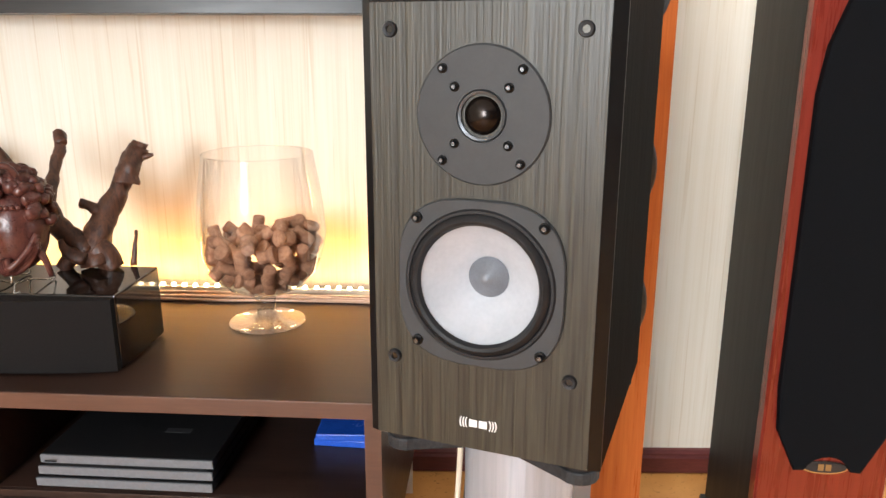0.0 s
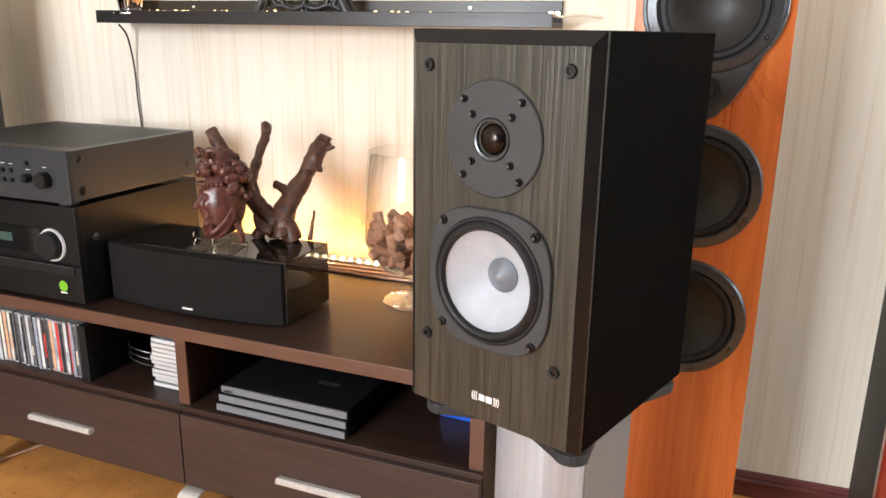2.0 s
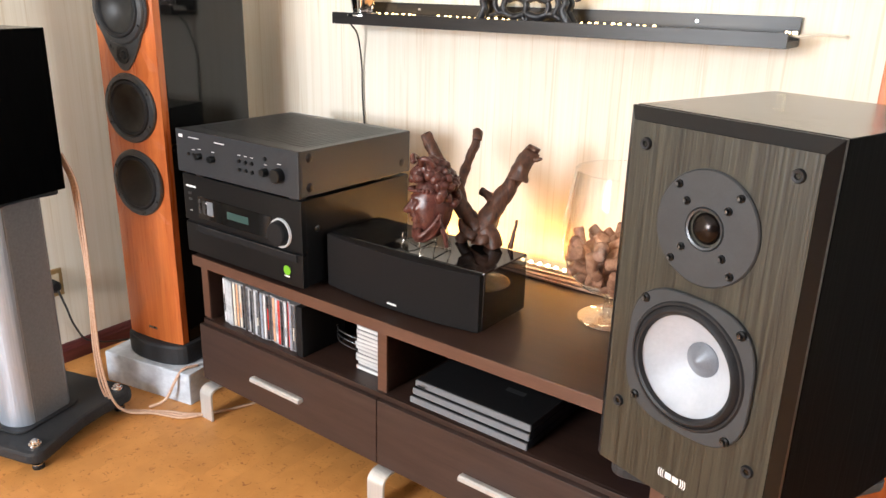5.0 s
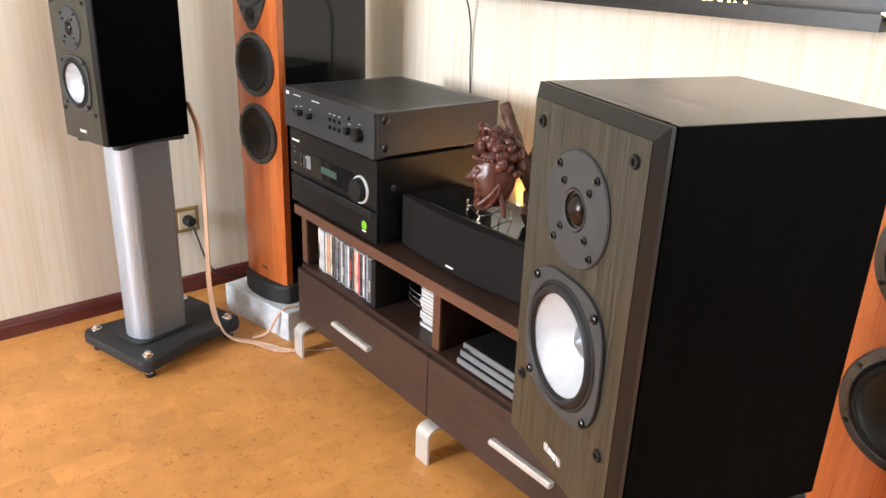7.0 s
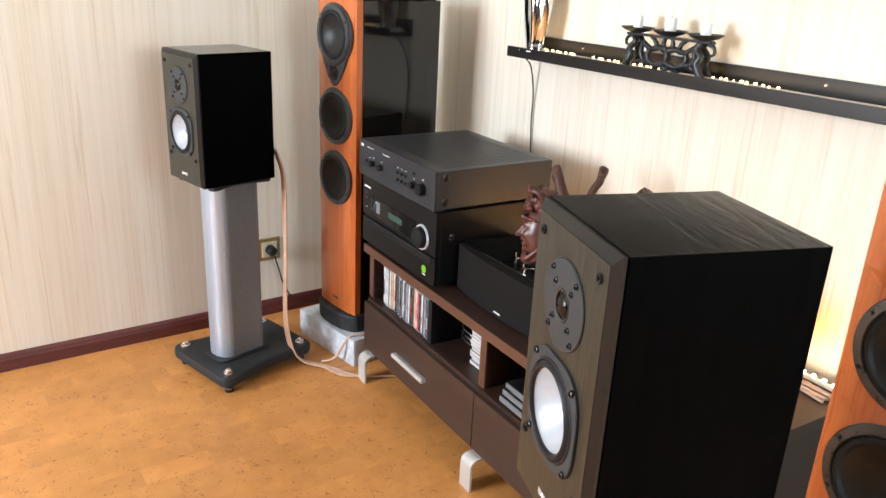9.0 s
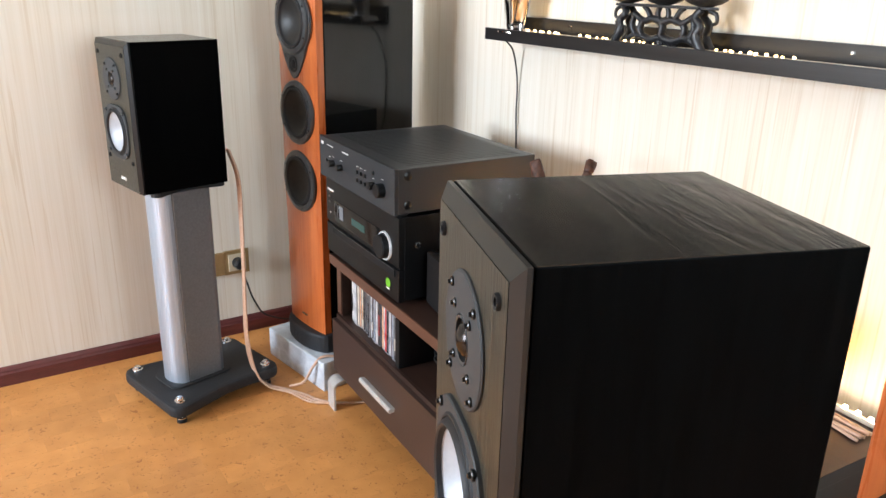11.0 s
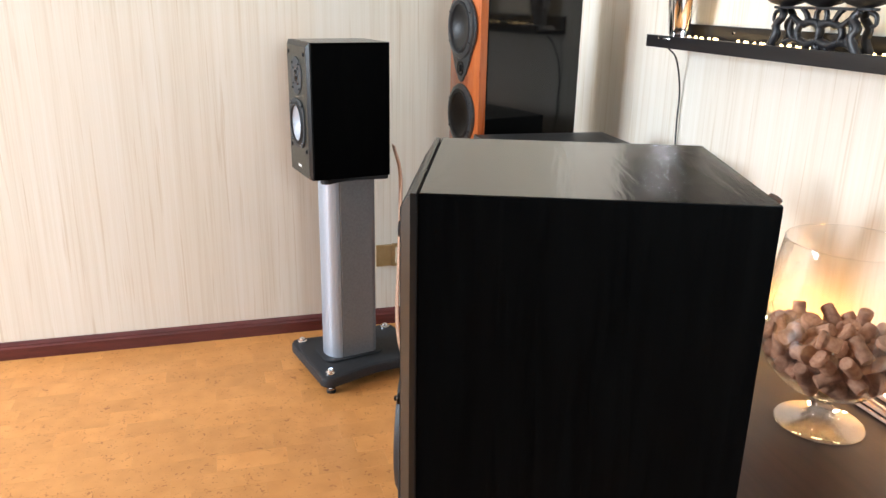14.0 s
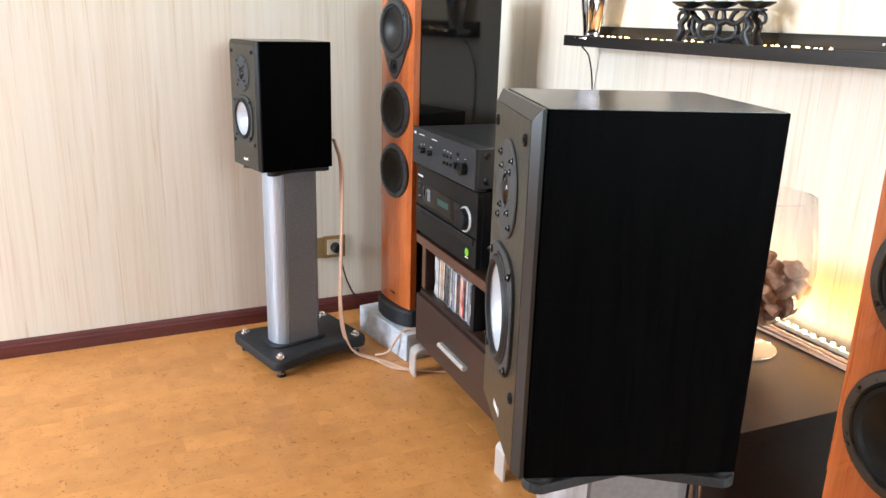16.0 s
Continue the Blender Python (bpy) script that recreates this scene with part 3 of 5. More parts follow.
def speaker_stand(m, label, shift=0.0, front=0.0):
    """Its origin lies on the floor between the front feet; y runs back."""
    s = thing("speaker_stand", label, "speaker stand", m, "pair of speaker stands")
    out = []
    lobes = [(-0.126, 0.004, 180, 268), (0.126, 0.004, 272, 360), (0.108, 0.296, -6, 88), (-0.108, 0.296, 92, 186)]
    for x, y, a0, a1 in lobes:
        out += arc(x, y, 0.035, a0, a1, 9)
        if x > 0 and y < 0.15:
            out += [(0.143, 0.09), (0.132, 0.15), (0.133, 0.22)]
        elif x < 0 and y > 0.15:
            out += [(-0.133, 0.22), (-0.132, 0.15), (-0.143, 0.09)]
    part("base_plate", prism(out, 0.026, 0.060, "z", 0.010), BASE_BLACK, s, "textured black base with rounded flared corners")
    part("collar", prism(rounded(-0.066, 0.066, 0.018, 0.215, 0.03), 0.0605, 0.066, "z", 0.003), BASE_BLACK, s)
    nose = [(0.053 * math.cos(radians(a)), 0.070 + 0.036 * math.sin(radians(a))) for a in range(180, 361, 9)]
    part("column_front", prism(nose + [(0.053, 0.074), (-0.053, 0.074)], 0.0662, 0.630, "z"), ALUMINIUM, s, "rounded silver aluminium column front")
    part("column_body", prism([(-0.051, 0.0745), (0.051, 0.0745), (0.0545, 0.078), (0.0545, 0.178), (0.045, 0.192), (-0.045, 0.192), (-0.0545, 0.178), (-0.0545, 0.078)], 0.0662, 0.630, "z"), COLUMN_GREY, s, "warm grey painted column")
    for x, y in ((-0.126, 0.004), (0.126, 0.004), (0.108, 0.296), (-0.108, 0.296)):
        sp = part("spike", lathe([(0, 0.076), (0.006, 0.076), (0.010, 0.073), (0.011, 0.068), (0.015, 0.066), (0.016, 0.0575), (0.006, 0.057), (0.006, 0.012), (0.0125, 0.0115), (0.0125, 0.008), (0, 0.0075)], 20, "z", (x, y, 0)), CHROME, s, "chrome spike")
        part("foot_cup", lathe([(0, 0.010), (0.012, 0.010), (0.014, 0.007), (0.014, -0.004), (0, -0.004)], 20, "z", (x, y, 0)), RUBBER, sp, "black rubber cup")
    plate = []
    for x, y, a0, a1 in ((-0.080, front, 180, 315), (0.080, front, 225, 360), (0.080, 0.212, 0, 135), (-0.080, 0.212, 45, 180)):
        plate += arc(x, y, 0.018, a0, a1, 6)
        nx, ny = (0.0, front + 0.020) if x < 0 and y == front else (0.068, 0.11) if y == front else (0.0, 0.205) if x > 0 else (-0.068, 0.11)
        plate.append((nx, ny))
    plate = [(x + shift, y) for x, y in plate]
    tp = part("top_plate", prism(plate, 0.630, 0.642, "z", 0.002), BASE_BLACK, s, "thin black top plate with round ears")
    for x, y in ((-0.080, front), (0.080, front), (0.080, 0.212), (-0.080, 0.212)):
        part("pad", lathe([(0, 0.650), (0.014, 0.650), (0.017, 0.646), (0.016, 0.640)], 20, "z", (x + shift, y, 0)), RUBBER, tp)
    return s


def driver(parent, name, x, z, r, y=0.0, cone=CONE_BLACK):
    ring = part(name, lathe([(r * 0.80, -0.004), (r * 0.84, -0.008), (r * 0.97, -0.006), (r, -0.002), (r, 0.004)], 48, "y", (x, y, z)), RING_GREY, parent, "satin dark grey driver ring")
    part("surround", lathe([(r * 0.81, -0.004), (r * 0.77, -0.0085), (r * 0.71, -0.0085), (r * 0.67, -0.003)], 48, "y", (x, y, z)), RUBBER, ring)
    part("cone", lathe([(r * 0.68, -0.003), (r * 0.62, 0.002), (r * 0.45, 0.011), (r * 0.28, 0.0175), (r * 0.14, 0.0195), (0, 0.020)], 48, "y", (x, y, z)), cone, ring, "smooth dark cone")
    for a in (30, 150, 210, 330):
        screw("screw", ring, x + r * 0.91 * math.cos(radians(a)), z + r * 0.91 * math.sin(radians(a)), y - 0.006, 0.004)
    return ring


def tower_speaker(m, label):
    """Origin on its support under the middle of the front; y runs back."""
    s = thing("floorstanding_speaker", label, "loudspeaker", m, "pair of floorstanding speakers")
    w, hgt, d = 0.105, 1.088, 0.335
    pl = [(-0.118, 0.03)] + [(0.118 * math.sin(radians(a)), 0.022 - 0.048 * math.cos(radians(a))) for a in range(-78, 79, 12)] + [(0.118, 0.03), (0.118, d + 0.012), (-0.118, d + 0.012)]
    part("plinth", prism(pl, 0.0, 0.062, "z", 0.010), BASE_BLACK, s, "black bow-fronted plinth")
    part("cabinet", span(-w, w, 0.032, d, 0.062, hgt, 0.004), PIANO, s, "black gloss lacquered cabinet sides")
    bend = lambda x: 0.010 * (abs(x) / w) ** 3
    bands = [(0.42, 0.626, 0, 0.525, 0.077), (0.626, 0.826, 0, 0.726, 0.077), (0.826, hgt - 0.002, 0, 0.978, 0.076)]
    fp = part("front_panel", holed_plate(-w, w, 0.062, hgt - 0.002, bands, bend), CHERRY, s, "orange cherry veneered front")
    part("lower_front", prism([(x * w / 8, bend(x * w / 8)) for x in range(-8, 9)] + [(w, 0.0315), (-w, 0.0315)], 0.062, 0.42, "z"), CHERRY, s)
    for sx in (-1, 1):
        part("front_cheek", span(sx * w - 0.0015, sx * w + 0.0003, 0.0098, 0.0315, 0.42, hgt - 0.002), CHERRY, fp)
    part("top_cap", prism(rounded(-w + 0.004, w - 0.004, 0.012, d - 0.004, 0.02), hgt, hgt + 0.008, "z", 0.003), PIANO, s)
    for z in (0.525, 0.726):
        driver(s, "woofer", 0, z, 0.0915, 0.001)
    # upper plate: a ring that runs down into a tongue with the tweeter
    out = arc(0, 0.978, 0.0955, -42, 222, 30) + [(-0.052, 0.874), (-0.034, 0.846)] + arc(0, 0.848, 0.026, 205, 335, 6) + [(0.034, 0.846), (0.052, 0.874)]
    pl = part("upper_plate", ring_plate(out, 0, 0.978, 0.074, -0.004, 0.003), RING_GREY, s, "grey plate that tapers to a tongue")
    driver(s, "midrange", 0, 0.978, 0.0905, -0.004)
    part("tweeter", lathe([(0.022, -0.004), (0.021, -0.0065), (0.014, -0.005), (0.012, -0.003), (0.009, -0.008), (0, -0.011)], 30, "y", (0, 0, 0.862)), RUBBER, pl, "small black dome tweeter")
    part("badge", span(-0.016, 0.016, -0.001, 0.003, 0.094, 0.101), GREY_METAL, s, "small dark badge strip")
    return s


def red_tower(m):
    s = thing("floorstanding_speaker", "red cherry floorstanding speaker with a charcoal cloth grille and black sides", "loudspeaker", m)
    w, hgt, d = 0.1055, 1.14, 0.30
    part("cabinet", span(-w, w, 0.030, d, 0.05, hgt, 0.003), MATTE_BLACK, s, "black cabinet sides")
    part("front_panel", prism([(-w, 0.0295), (-w, 0.004), (-w + 0.004, 0), (w - 0.004, 0), (w, 0.004), (w, 0.0295)], 0.05, hgt, "z"), ROSEWOOD, s, "polished red cherry front")
    part("plinth", span(-w - 0.01, w + 0.01, -0.008, d + 0.01, 0.0, 0.05, 0.006), BASE_BLACK, s)
    half = [(0.053, 0.307), (0.085, 0.376), (0.0906, 0.45), (0.0906, 0.92), (0.082, 0.99), (0.060, 1.055), (0.025, 1.085)]
    g = [(-x, z) for x, z in half] + list(reversed(half)) + arc(0, 0.295, 0.039, 20, 160, 8)
    part("grille", prism(g, -0.018, 0.001, "y", 0.004), GRILLE_BLUE, s, "charcoal cloth grille with angled foot")
    bd = part("badge", prism([(0.039 * math.cos(radians(a)), 0.308 + 0.0125 * math.sin(radians(a))) for a in range(0, 360, 12)], -0.004, 0.001, "y", 0.001), CHROME, s, "oval chrome badge")
    part("badge_face", prism([(0.0355 * math.cos(radians(a)), 0.309 + 0.010 * math.sin(radians(a))) for a in range(0, 360, 12)], -0.0052, -0.003, "y"), AMP_GREY, bd)
    for x in (-0.006, 0.006):
        part("badge_mark", span(x - 0.0045, x + 0.0045, -0.0062, -0.005, 0.303, 0.315), GOLD_FRAME, bd)
    return s


STAND_RISE = Matrix.Diagonal((1, 1, 1.0060, 1))
near = pose(0.0430, 0.6010, 0.6600, 0, 0, -20.3)
bookshelf_speaker(near, "black ash bookshelf speaker with white woofer cone on a stand")
far_pose = pose(-1.623, 0.676, 0.656, 0, 0, 10)
far_speaker = bookshelf_speaker(far_pose, "black bookshelf speaker with white cone on a stand by the wall")
speaker_stand(pose(-1.621, 0.697, 0.002, 0, 0, 13.5) @ STAND_RISE, "silver column speaker stand with a black base on chrome spikes", -0.022, 0.035)
speaker_stand(near @ pose(0.012, 0.02, -0.6570) @ STAND_RISE, "silver column speaker stand under the close bookshelf speaker", -0.012, 0.014)

tower_speaker(pose(-1.605, 1.156, 0.096, 0, 0, 6), "cherry-fronted floorstanding speaker with black gloss sides on a marble slab")
tower_speaker(pose(0.217, 1.096, 0.096, 0, 0, -2), "cherry-fronted floorstanding speaker with black gloss sides beside the bench")
red_tower(pose(0.645, 1.170, 0.0, 0, 0, -5.4))


def marble_slab(m, label):
    s = solid("marble_slab", span(-0.163, 0.163, -0.055, 0.36, 0, 0.096, 0.004), MARBLE, label, "stone slab", m, "marble slabs under the speakers")
    return s


marble_slab(pose(-1.610, 1.170, 0.0, 0, 0, 8.5), "thick pale grey veined marble slab under a speaker")
marble_slab(pose(0.217, 1.096, 0.0, 0, 0, -2), "thick pale grey veined marble slab under a speaker")

# ---- bench ----
BENCH = pose(-1.373, 1.160, 0, 0, 0, -3.1)
BL, BD, BTOP = 1.287, 0.500, 0.465


def tv_bench():
    s = thing("tv_bench", "dark wenge low bench with two drawers, open shelves and metal feet", "tv bench", BENCH)
    part("top_board", span(-0.012, BL + 0.012, -0.012, BD, 0.438, BTOP, 0.001), WENGE, s, "dark wenge top board")
    part("top_edge", span(-0.012, BL + 0.012, -0.0165, -0.0125, 0.438, BTOP, 0.0008), WENGE_EDGE, s, "lighter brown edge band")
    for x0, x1 in ((0.0, 0.026), (BL - 0.026, BL)):
        part("side_panel", span(x0, x1, 0.004, BD - 0.01, 0.098, 0.4376, 0.001), WENGE, s)
        part("side_edge", span(x0, x1, 0.000, 0.0036, 0.2900, 0.4376), WENGE_EDGE, s)
    part("divider", span(0.620, 0.646, 0.010, BD - 0.02, 0.2845, 0.4376), WENGE, s)
    part("divider_edge", span(0.620, 0.646, 0.004, 0.0097, 0.2845, 0.4376), WENGE_EDGE, s)
    part("shelf_board", span(0.0265, BL - 0.0265, 0.004, BD - 0.02, 0.266, 0.284, 0.0008), WENGE, s)
    part("shelf_lip", span(0.0, BL, -0.004, 0.0036, 0.2715, 0.2840, 0.0008), WENGE, s)
    part("back_panel", span(0.0265, BL - 0.0265, BD - 0.0195, BD - 0.011, 0.098, 0.4376), WENGE, s)
    part("bottom_board", span(0.0265, BL - 0.0265, 0.006, BD - 0.02, 0.095, 0.110), WENGE, s)
    part("bottom_rail", span(0.0, BL, -0.002, 0.0035, 0.0955, 0.1075), WENGE, s)
    for x0, x1, hx in ((-0.004, 0.6315, 0.214), (0.6345, BL - 0.001, 0.872)):
        d = part("drawer_front", span(x0, x1, -0.016, 0.0, 0.1085, 0.2705, 0.0012), DRAWER_FACE, s, "brown laminate drawer front")
        prof = [(-0.016, 0.004), (-0.028, 0.006), (-0.033, 0.003), (-0.033, -0.005), (-0.028, -0.008), (-0.016, -0.006)]
        part("handle", moved(prism(prof, 0, 0.180, "x", 0.001), Matrix.Translation((hx, 0, 0.184))), SATIN_STEEL, d, "satin silver bar handle")
    for x in (0.003, 0.625, BL - 0.050):
        for y, sy in ((-0.039, 1), (BD - 0.03, -1)):
            path = [(0, 0), (0, 0.085)] + [(0.028 - 0.028 * math.cos(radians(a)), 0.085 + 0.028 * math.sin(radians(a))) for a in range(15, 91, 15)] + [(0.075, 0.113)]
            inner = [(0.006, 0)] + [(0.006, 0.085)] + [(0.028 - 0.022 * math.cos(radians(a)), 0.085 + 0.022 * math.sin(radians(a))) for a in range(15, 91, 15)] + [(0.075, 0.107)]
            f = prism(path + list(reversed(inner)), 0, 0.047, "x")
            part("metal_foot", moved(f, Matrix.Translation((x, y, 0.0)) @ Matrix.Diagonal((1, sy, 0.835, 1))), SATIN_STEEL, s, "bent satin metal strip foot")
    return s


tv_bench()


def on_bench(x, y, z=BTOP, rz=0):
    return BENCH @ pose(x, y, z, 0, 0, rz)


# ---- electronics on the bench ----
def knob(parent, name, x, z, r, y, depth, mat=BLACK_TRIM, label=""):
    return part(name, lathe([(0, -depth), (r * 0.9, -depth), (r, -depth + 0.002), (r, 0)], 28, "y", (x, y, z)), mat, parent, label)


def amplifier(m):
    s = thing("amplifier", "dark grey integrated amplifier standing on the receiver", "amplifier", m)
    w, d, hh = 0.2175, 0.375, 0.103
    part("case", span(-w + 0.001, w - 0.001, 0.006, d, 0.014, 0.014 + hh, 0.002), AMP_GREY, s, "dark grey steel case")
    f = part("fascia", span(-w, w, -0.004, 0.006, 0.012, 0.015 + hh, 0.0018), AMP_FACE, s, "graphite front plate")
    for k in range(26):
        part("vent_slot", span(-0.1875 + 0.015 * k, -0.1845 + 0.015 * k, 0.04, 0.35, 0.0143 + hh, 0.0147 + hh), AMP_FACE, s)
    for sx in (-1, 1):
        for y, z in ((0.03, 0.10), (0.03, 0.034), (0.345, 0.040)):
            part("case_screw", moved(lathe([(0, 0.002), (0.006, 0.002), (0.0105, 0)], 16, "z"), Matrix.Translation((sx * (w - 0.001), y, z)) @ pose(0, 0, 0, 0, 90 * sx, 0)), BLACK_TRIM, s)
    knob(s, "volume_knob", 0.158, 0.058, 0.0165, -0.004, 0.018, BLACK_TRIM, "round black volume knob")
    knob(s, "small_knob", 0.112, 0.058, 0.0095, -0.004, 0.014)
    for x in (-0.125, -0.075):
        knob(s, "small_knob", x, 0.060, 0.0085, -0.004, 0.014)
    for i in range(3):
        for j in range(2):
            part("button", lathe([(0, -0.008), (0.0042, -0.008), (0.005, -0.004)], 14, "y", (0.022 + 0.022 * i, 0, 0.050 + 0.020 * j)), BLACK_TRIM, s)
    part("button", lathe([(0, -0.008), (0.0042, -0.008), (0.005, -0.004)], 14, "y", (0.112, 0, 0.088)), BLACK_TRIM, s)
    for x in (-0.170, -0.150):
        part("button", lathe([(0, -0.007), (0.004, -0.007), (0.0045, -0.004)], 14, "y", (x, 0, 0.060)), BLACK_TRIM, s)
    part("print_mark", span(-0.205, -0.190, -0.0046, -0.003, 0.098, 0.106), WHITE_PRINT, f)
    part("print_line", span(-0.165, -0.125, -0.0046, -0.003, 0.1005, 0.1025), WHITE_PRINT, f)
    part("print_line", span(-0.068, -0.030, -0.0046, -0.003, 0.0995, 0.102), WHITE_PRINT, f)
    for x, z in ((-0.125, 0.076), (-0.075, 0.076), (-0.15, 0.072), (0.022, 0.083), (0.044, 0.083), (0.066, 0.083), (0.112, 0.074), (0.158, 0.082)):
        part("print_line", span(x - 0.005, x + 0.005, -0.0045, -0.003, z, z + 0.0014), WHITE_PRINT, f)
    for x in (-0.17, 0.17):
        for y in (0.035, 0.29):
            part("rubber_foot", lathe([(0, 0), (0.018, 0), (0.020, 0.004), (0.018, 0.014)], 20, "z", (x, y, 0)), RUBBER, s)
    return s


def receiver(m):
    s = thing("av_receiver", "black home cinema receiver with a silver-ringed knob", "receiver", m)
    w, d, hh = 0.2175, 0.37, 0.205
    part("case", span(-w + 0.002, w - 0.002, 0.010, d, 0.012, 0.012 + hh, 0.002), REC_BLACK, s, "black steel case")
    f = part("fascia", joined(span(-w, w, -0.006, 0.0095, 0.010, 0.090, 0.0015), span(-w, w, -0.006, 0.0095, 0.0975, 0.012 + hh, 0.0015), span(-w + 0.004, w - 0.004, -0.001, 0.0095, 0.088, 0.099)), REC_BLACK, s, "black front plate with a long slot")
    part("lower_flap", span(-0.172, 0.200, -0.009, -0.0055, 0.070, 0.0905, 0.0012), CONSOLE_TOP, f)
    wnd = part("display_window", span(-0.160, 0.118, -0.0075, -0.0055, 0.108, 0.165, 0.0008), PIANO, s, "dark glossy display window")
    part("display_text", span(-0.045, 0.035, -0.0082, -0.0074, 0.128, 0.146), DISPLAY, wnd, "dim teal lit display")
    part("print_line", span(-0.13, -0.115, -0.0082, -0.0074, 0.150, 0.153), WHITE_PRINT, wnd)
    for x0, x1 in ((-0.155, -0.148), (-0.140, -0.128), (-0.122, -0.098)):
        part("selector", span(x0, x1, -0.0095, -0.0074, 0.122, 0.158, 0.0008), CONSOLE_FACE if x1 > -0.11 else GREY_METAL, wnd)
    part("slot_line", span(-0.170, 0.198, -0.0096, -0.0086, 0.0875, 0.0890), GREY_METAL, f)
    k = part("volume_ring", lathe([(0.030, -0.007), (0.0315, -0.011), (0.0345, -0.011), (0.0355, -0.006)], 44, "y", (0.148, 0, 0.132)), WHITE_METAL, s, "bright silver ring")
    part("volume_knob", lathe([(0, -0.026), (0.026, -0.026), (0.0285, -0.023), (0.0298, -0.006)], 40, "y", (0.148, 0, 0.132)), CONSOLE_TOP, k, "black volume knob")
    for z in (0.165, 0.150):
        part("button", span(-0.196, -0.183, -0.0085, -0.0055, z, z + 0.006, 0.001), GREY_METAL, s)
    part("print_line", span(-0.205, -0.165, -0.0068, -0.0055, 0.184, 0.189), WHITE_PRINT, f)
    part("print_line", span(-0.195, -0.185, -0.0068, -0.0055, 0.122, 0.124), WHITE_PRINT, f)
    st = part("green_sticker", span(0.150, 0.178, -0.0068, -0.0055, 0.026, 0.056, 0.0004), REC_BLACK, s, "small sticker with a green disc")
    part("green_disc", lathe([(0, -0.0075), (0.0115, -0.0075), (0.012, -0.0065)], 24, "y", (0.164, 0, 0.044)), GREEN_GLOW_PRINT, st, "round green printed mark, brightened by added glow")
    part("sticker_bar", span(0.155, 0.173, -0.0075, -0.0067, 0.0285, 0.0315), WHITE_PRINT, st)
    part("case_screw", moved(lathe([(0, 0.002), (0.006, 0.002), (0.0085, 0)], 16, "z"), Matrix.Translation((w - 0.002, 0.045, 0.145)) @ pose(0, 0, 0, 0, 90, 0)), GREY_METAL, s)
    for x in (-0.17, 0.17):
        for y in (0.04, 0.31):
            part("rubber_foot", lathe([(0, 0), (0.022, 0), (0.024, 0.004), (0.021, 0.012)], 20, "z", (x, y, 0)), RUBBER, s)
    return s


def centre_speaker(m):
    s = thing("centre_speaker", "black gloss centre speaker with a bowed cloth grille", "loudspeaker", m)
    w, hh, d = 0.2165, 0.132, 0.196
    part("cabinet", span(-w, w, 0.030, d, 0.004, hh, 0.003), PIANO, s, "black gloss lacquered cabinet")
    bow = [(-w + 0.002, 0.029)] + [(x * (w - 0.002) / 10, 0.016 - 0.020 * (1 - (x / 10) ** 2)) for x in range(-10, 11)] + [(w - 0.002, 0.029)]
    g = part("grille", prism(bow, 0.005, hh - 0.002, "z", 0.002), GRILLE, s, "bowed black cloth grille")
    part("badge", span(-0.013, 0.013, -0.0052, -0.003, 0.016, 0.020), WHITE_PRINT, g, "small pale badge strip")
    for x in (-0.17, 0.17):
        for y in (0.05, 0.19):
            part("rubber_foot", lathe([(0, 0), (0.01, 0), (0.010, 0.005)], 12, "z", (x, y, 0)), RUBBER, s)
    return s


receiver(pose(-1.184, 1.143, BTOP, 0, 0, -3.0))
amplifier(pose(-1.167, 1.119, BTOP + 0.2172, 0, 0, -2.8))
centre_speaker(pose(-0.741, 1.168, BTOP, 0, 0, -2.9))

# ---- on and in the bench ----
rnd = random.Random(7)


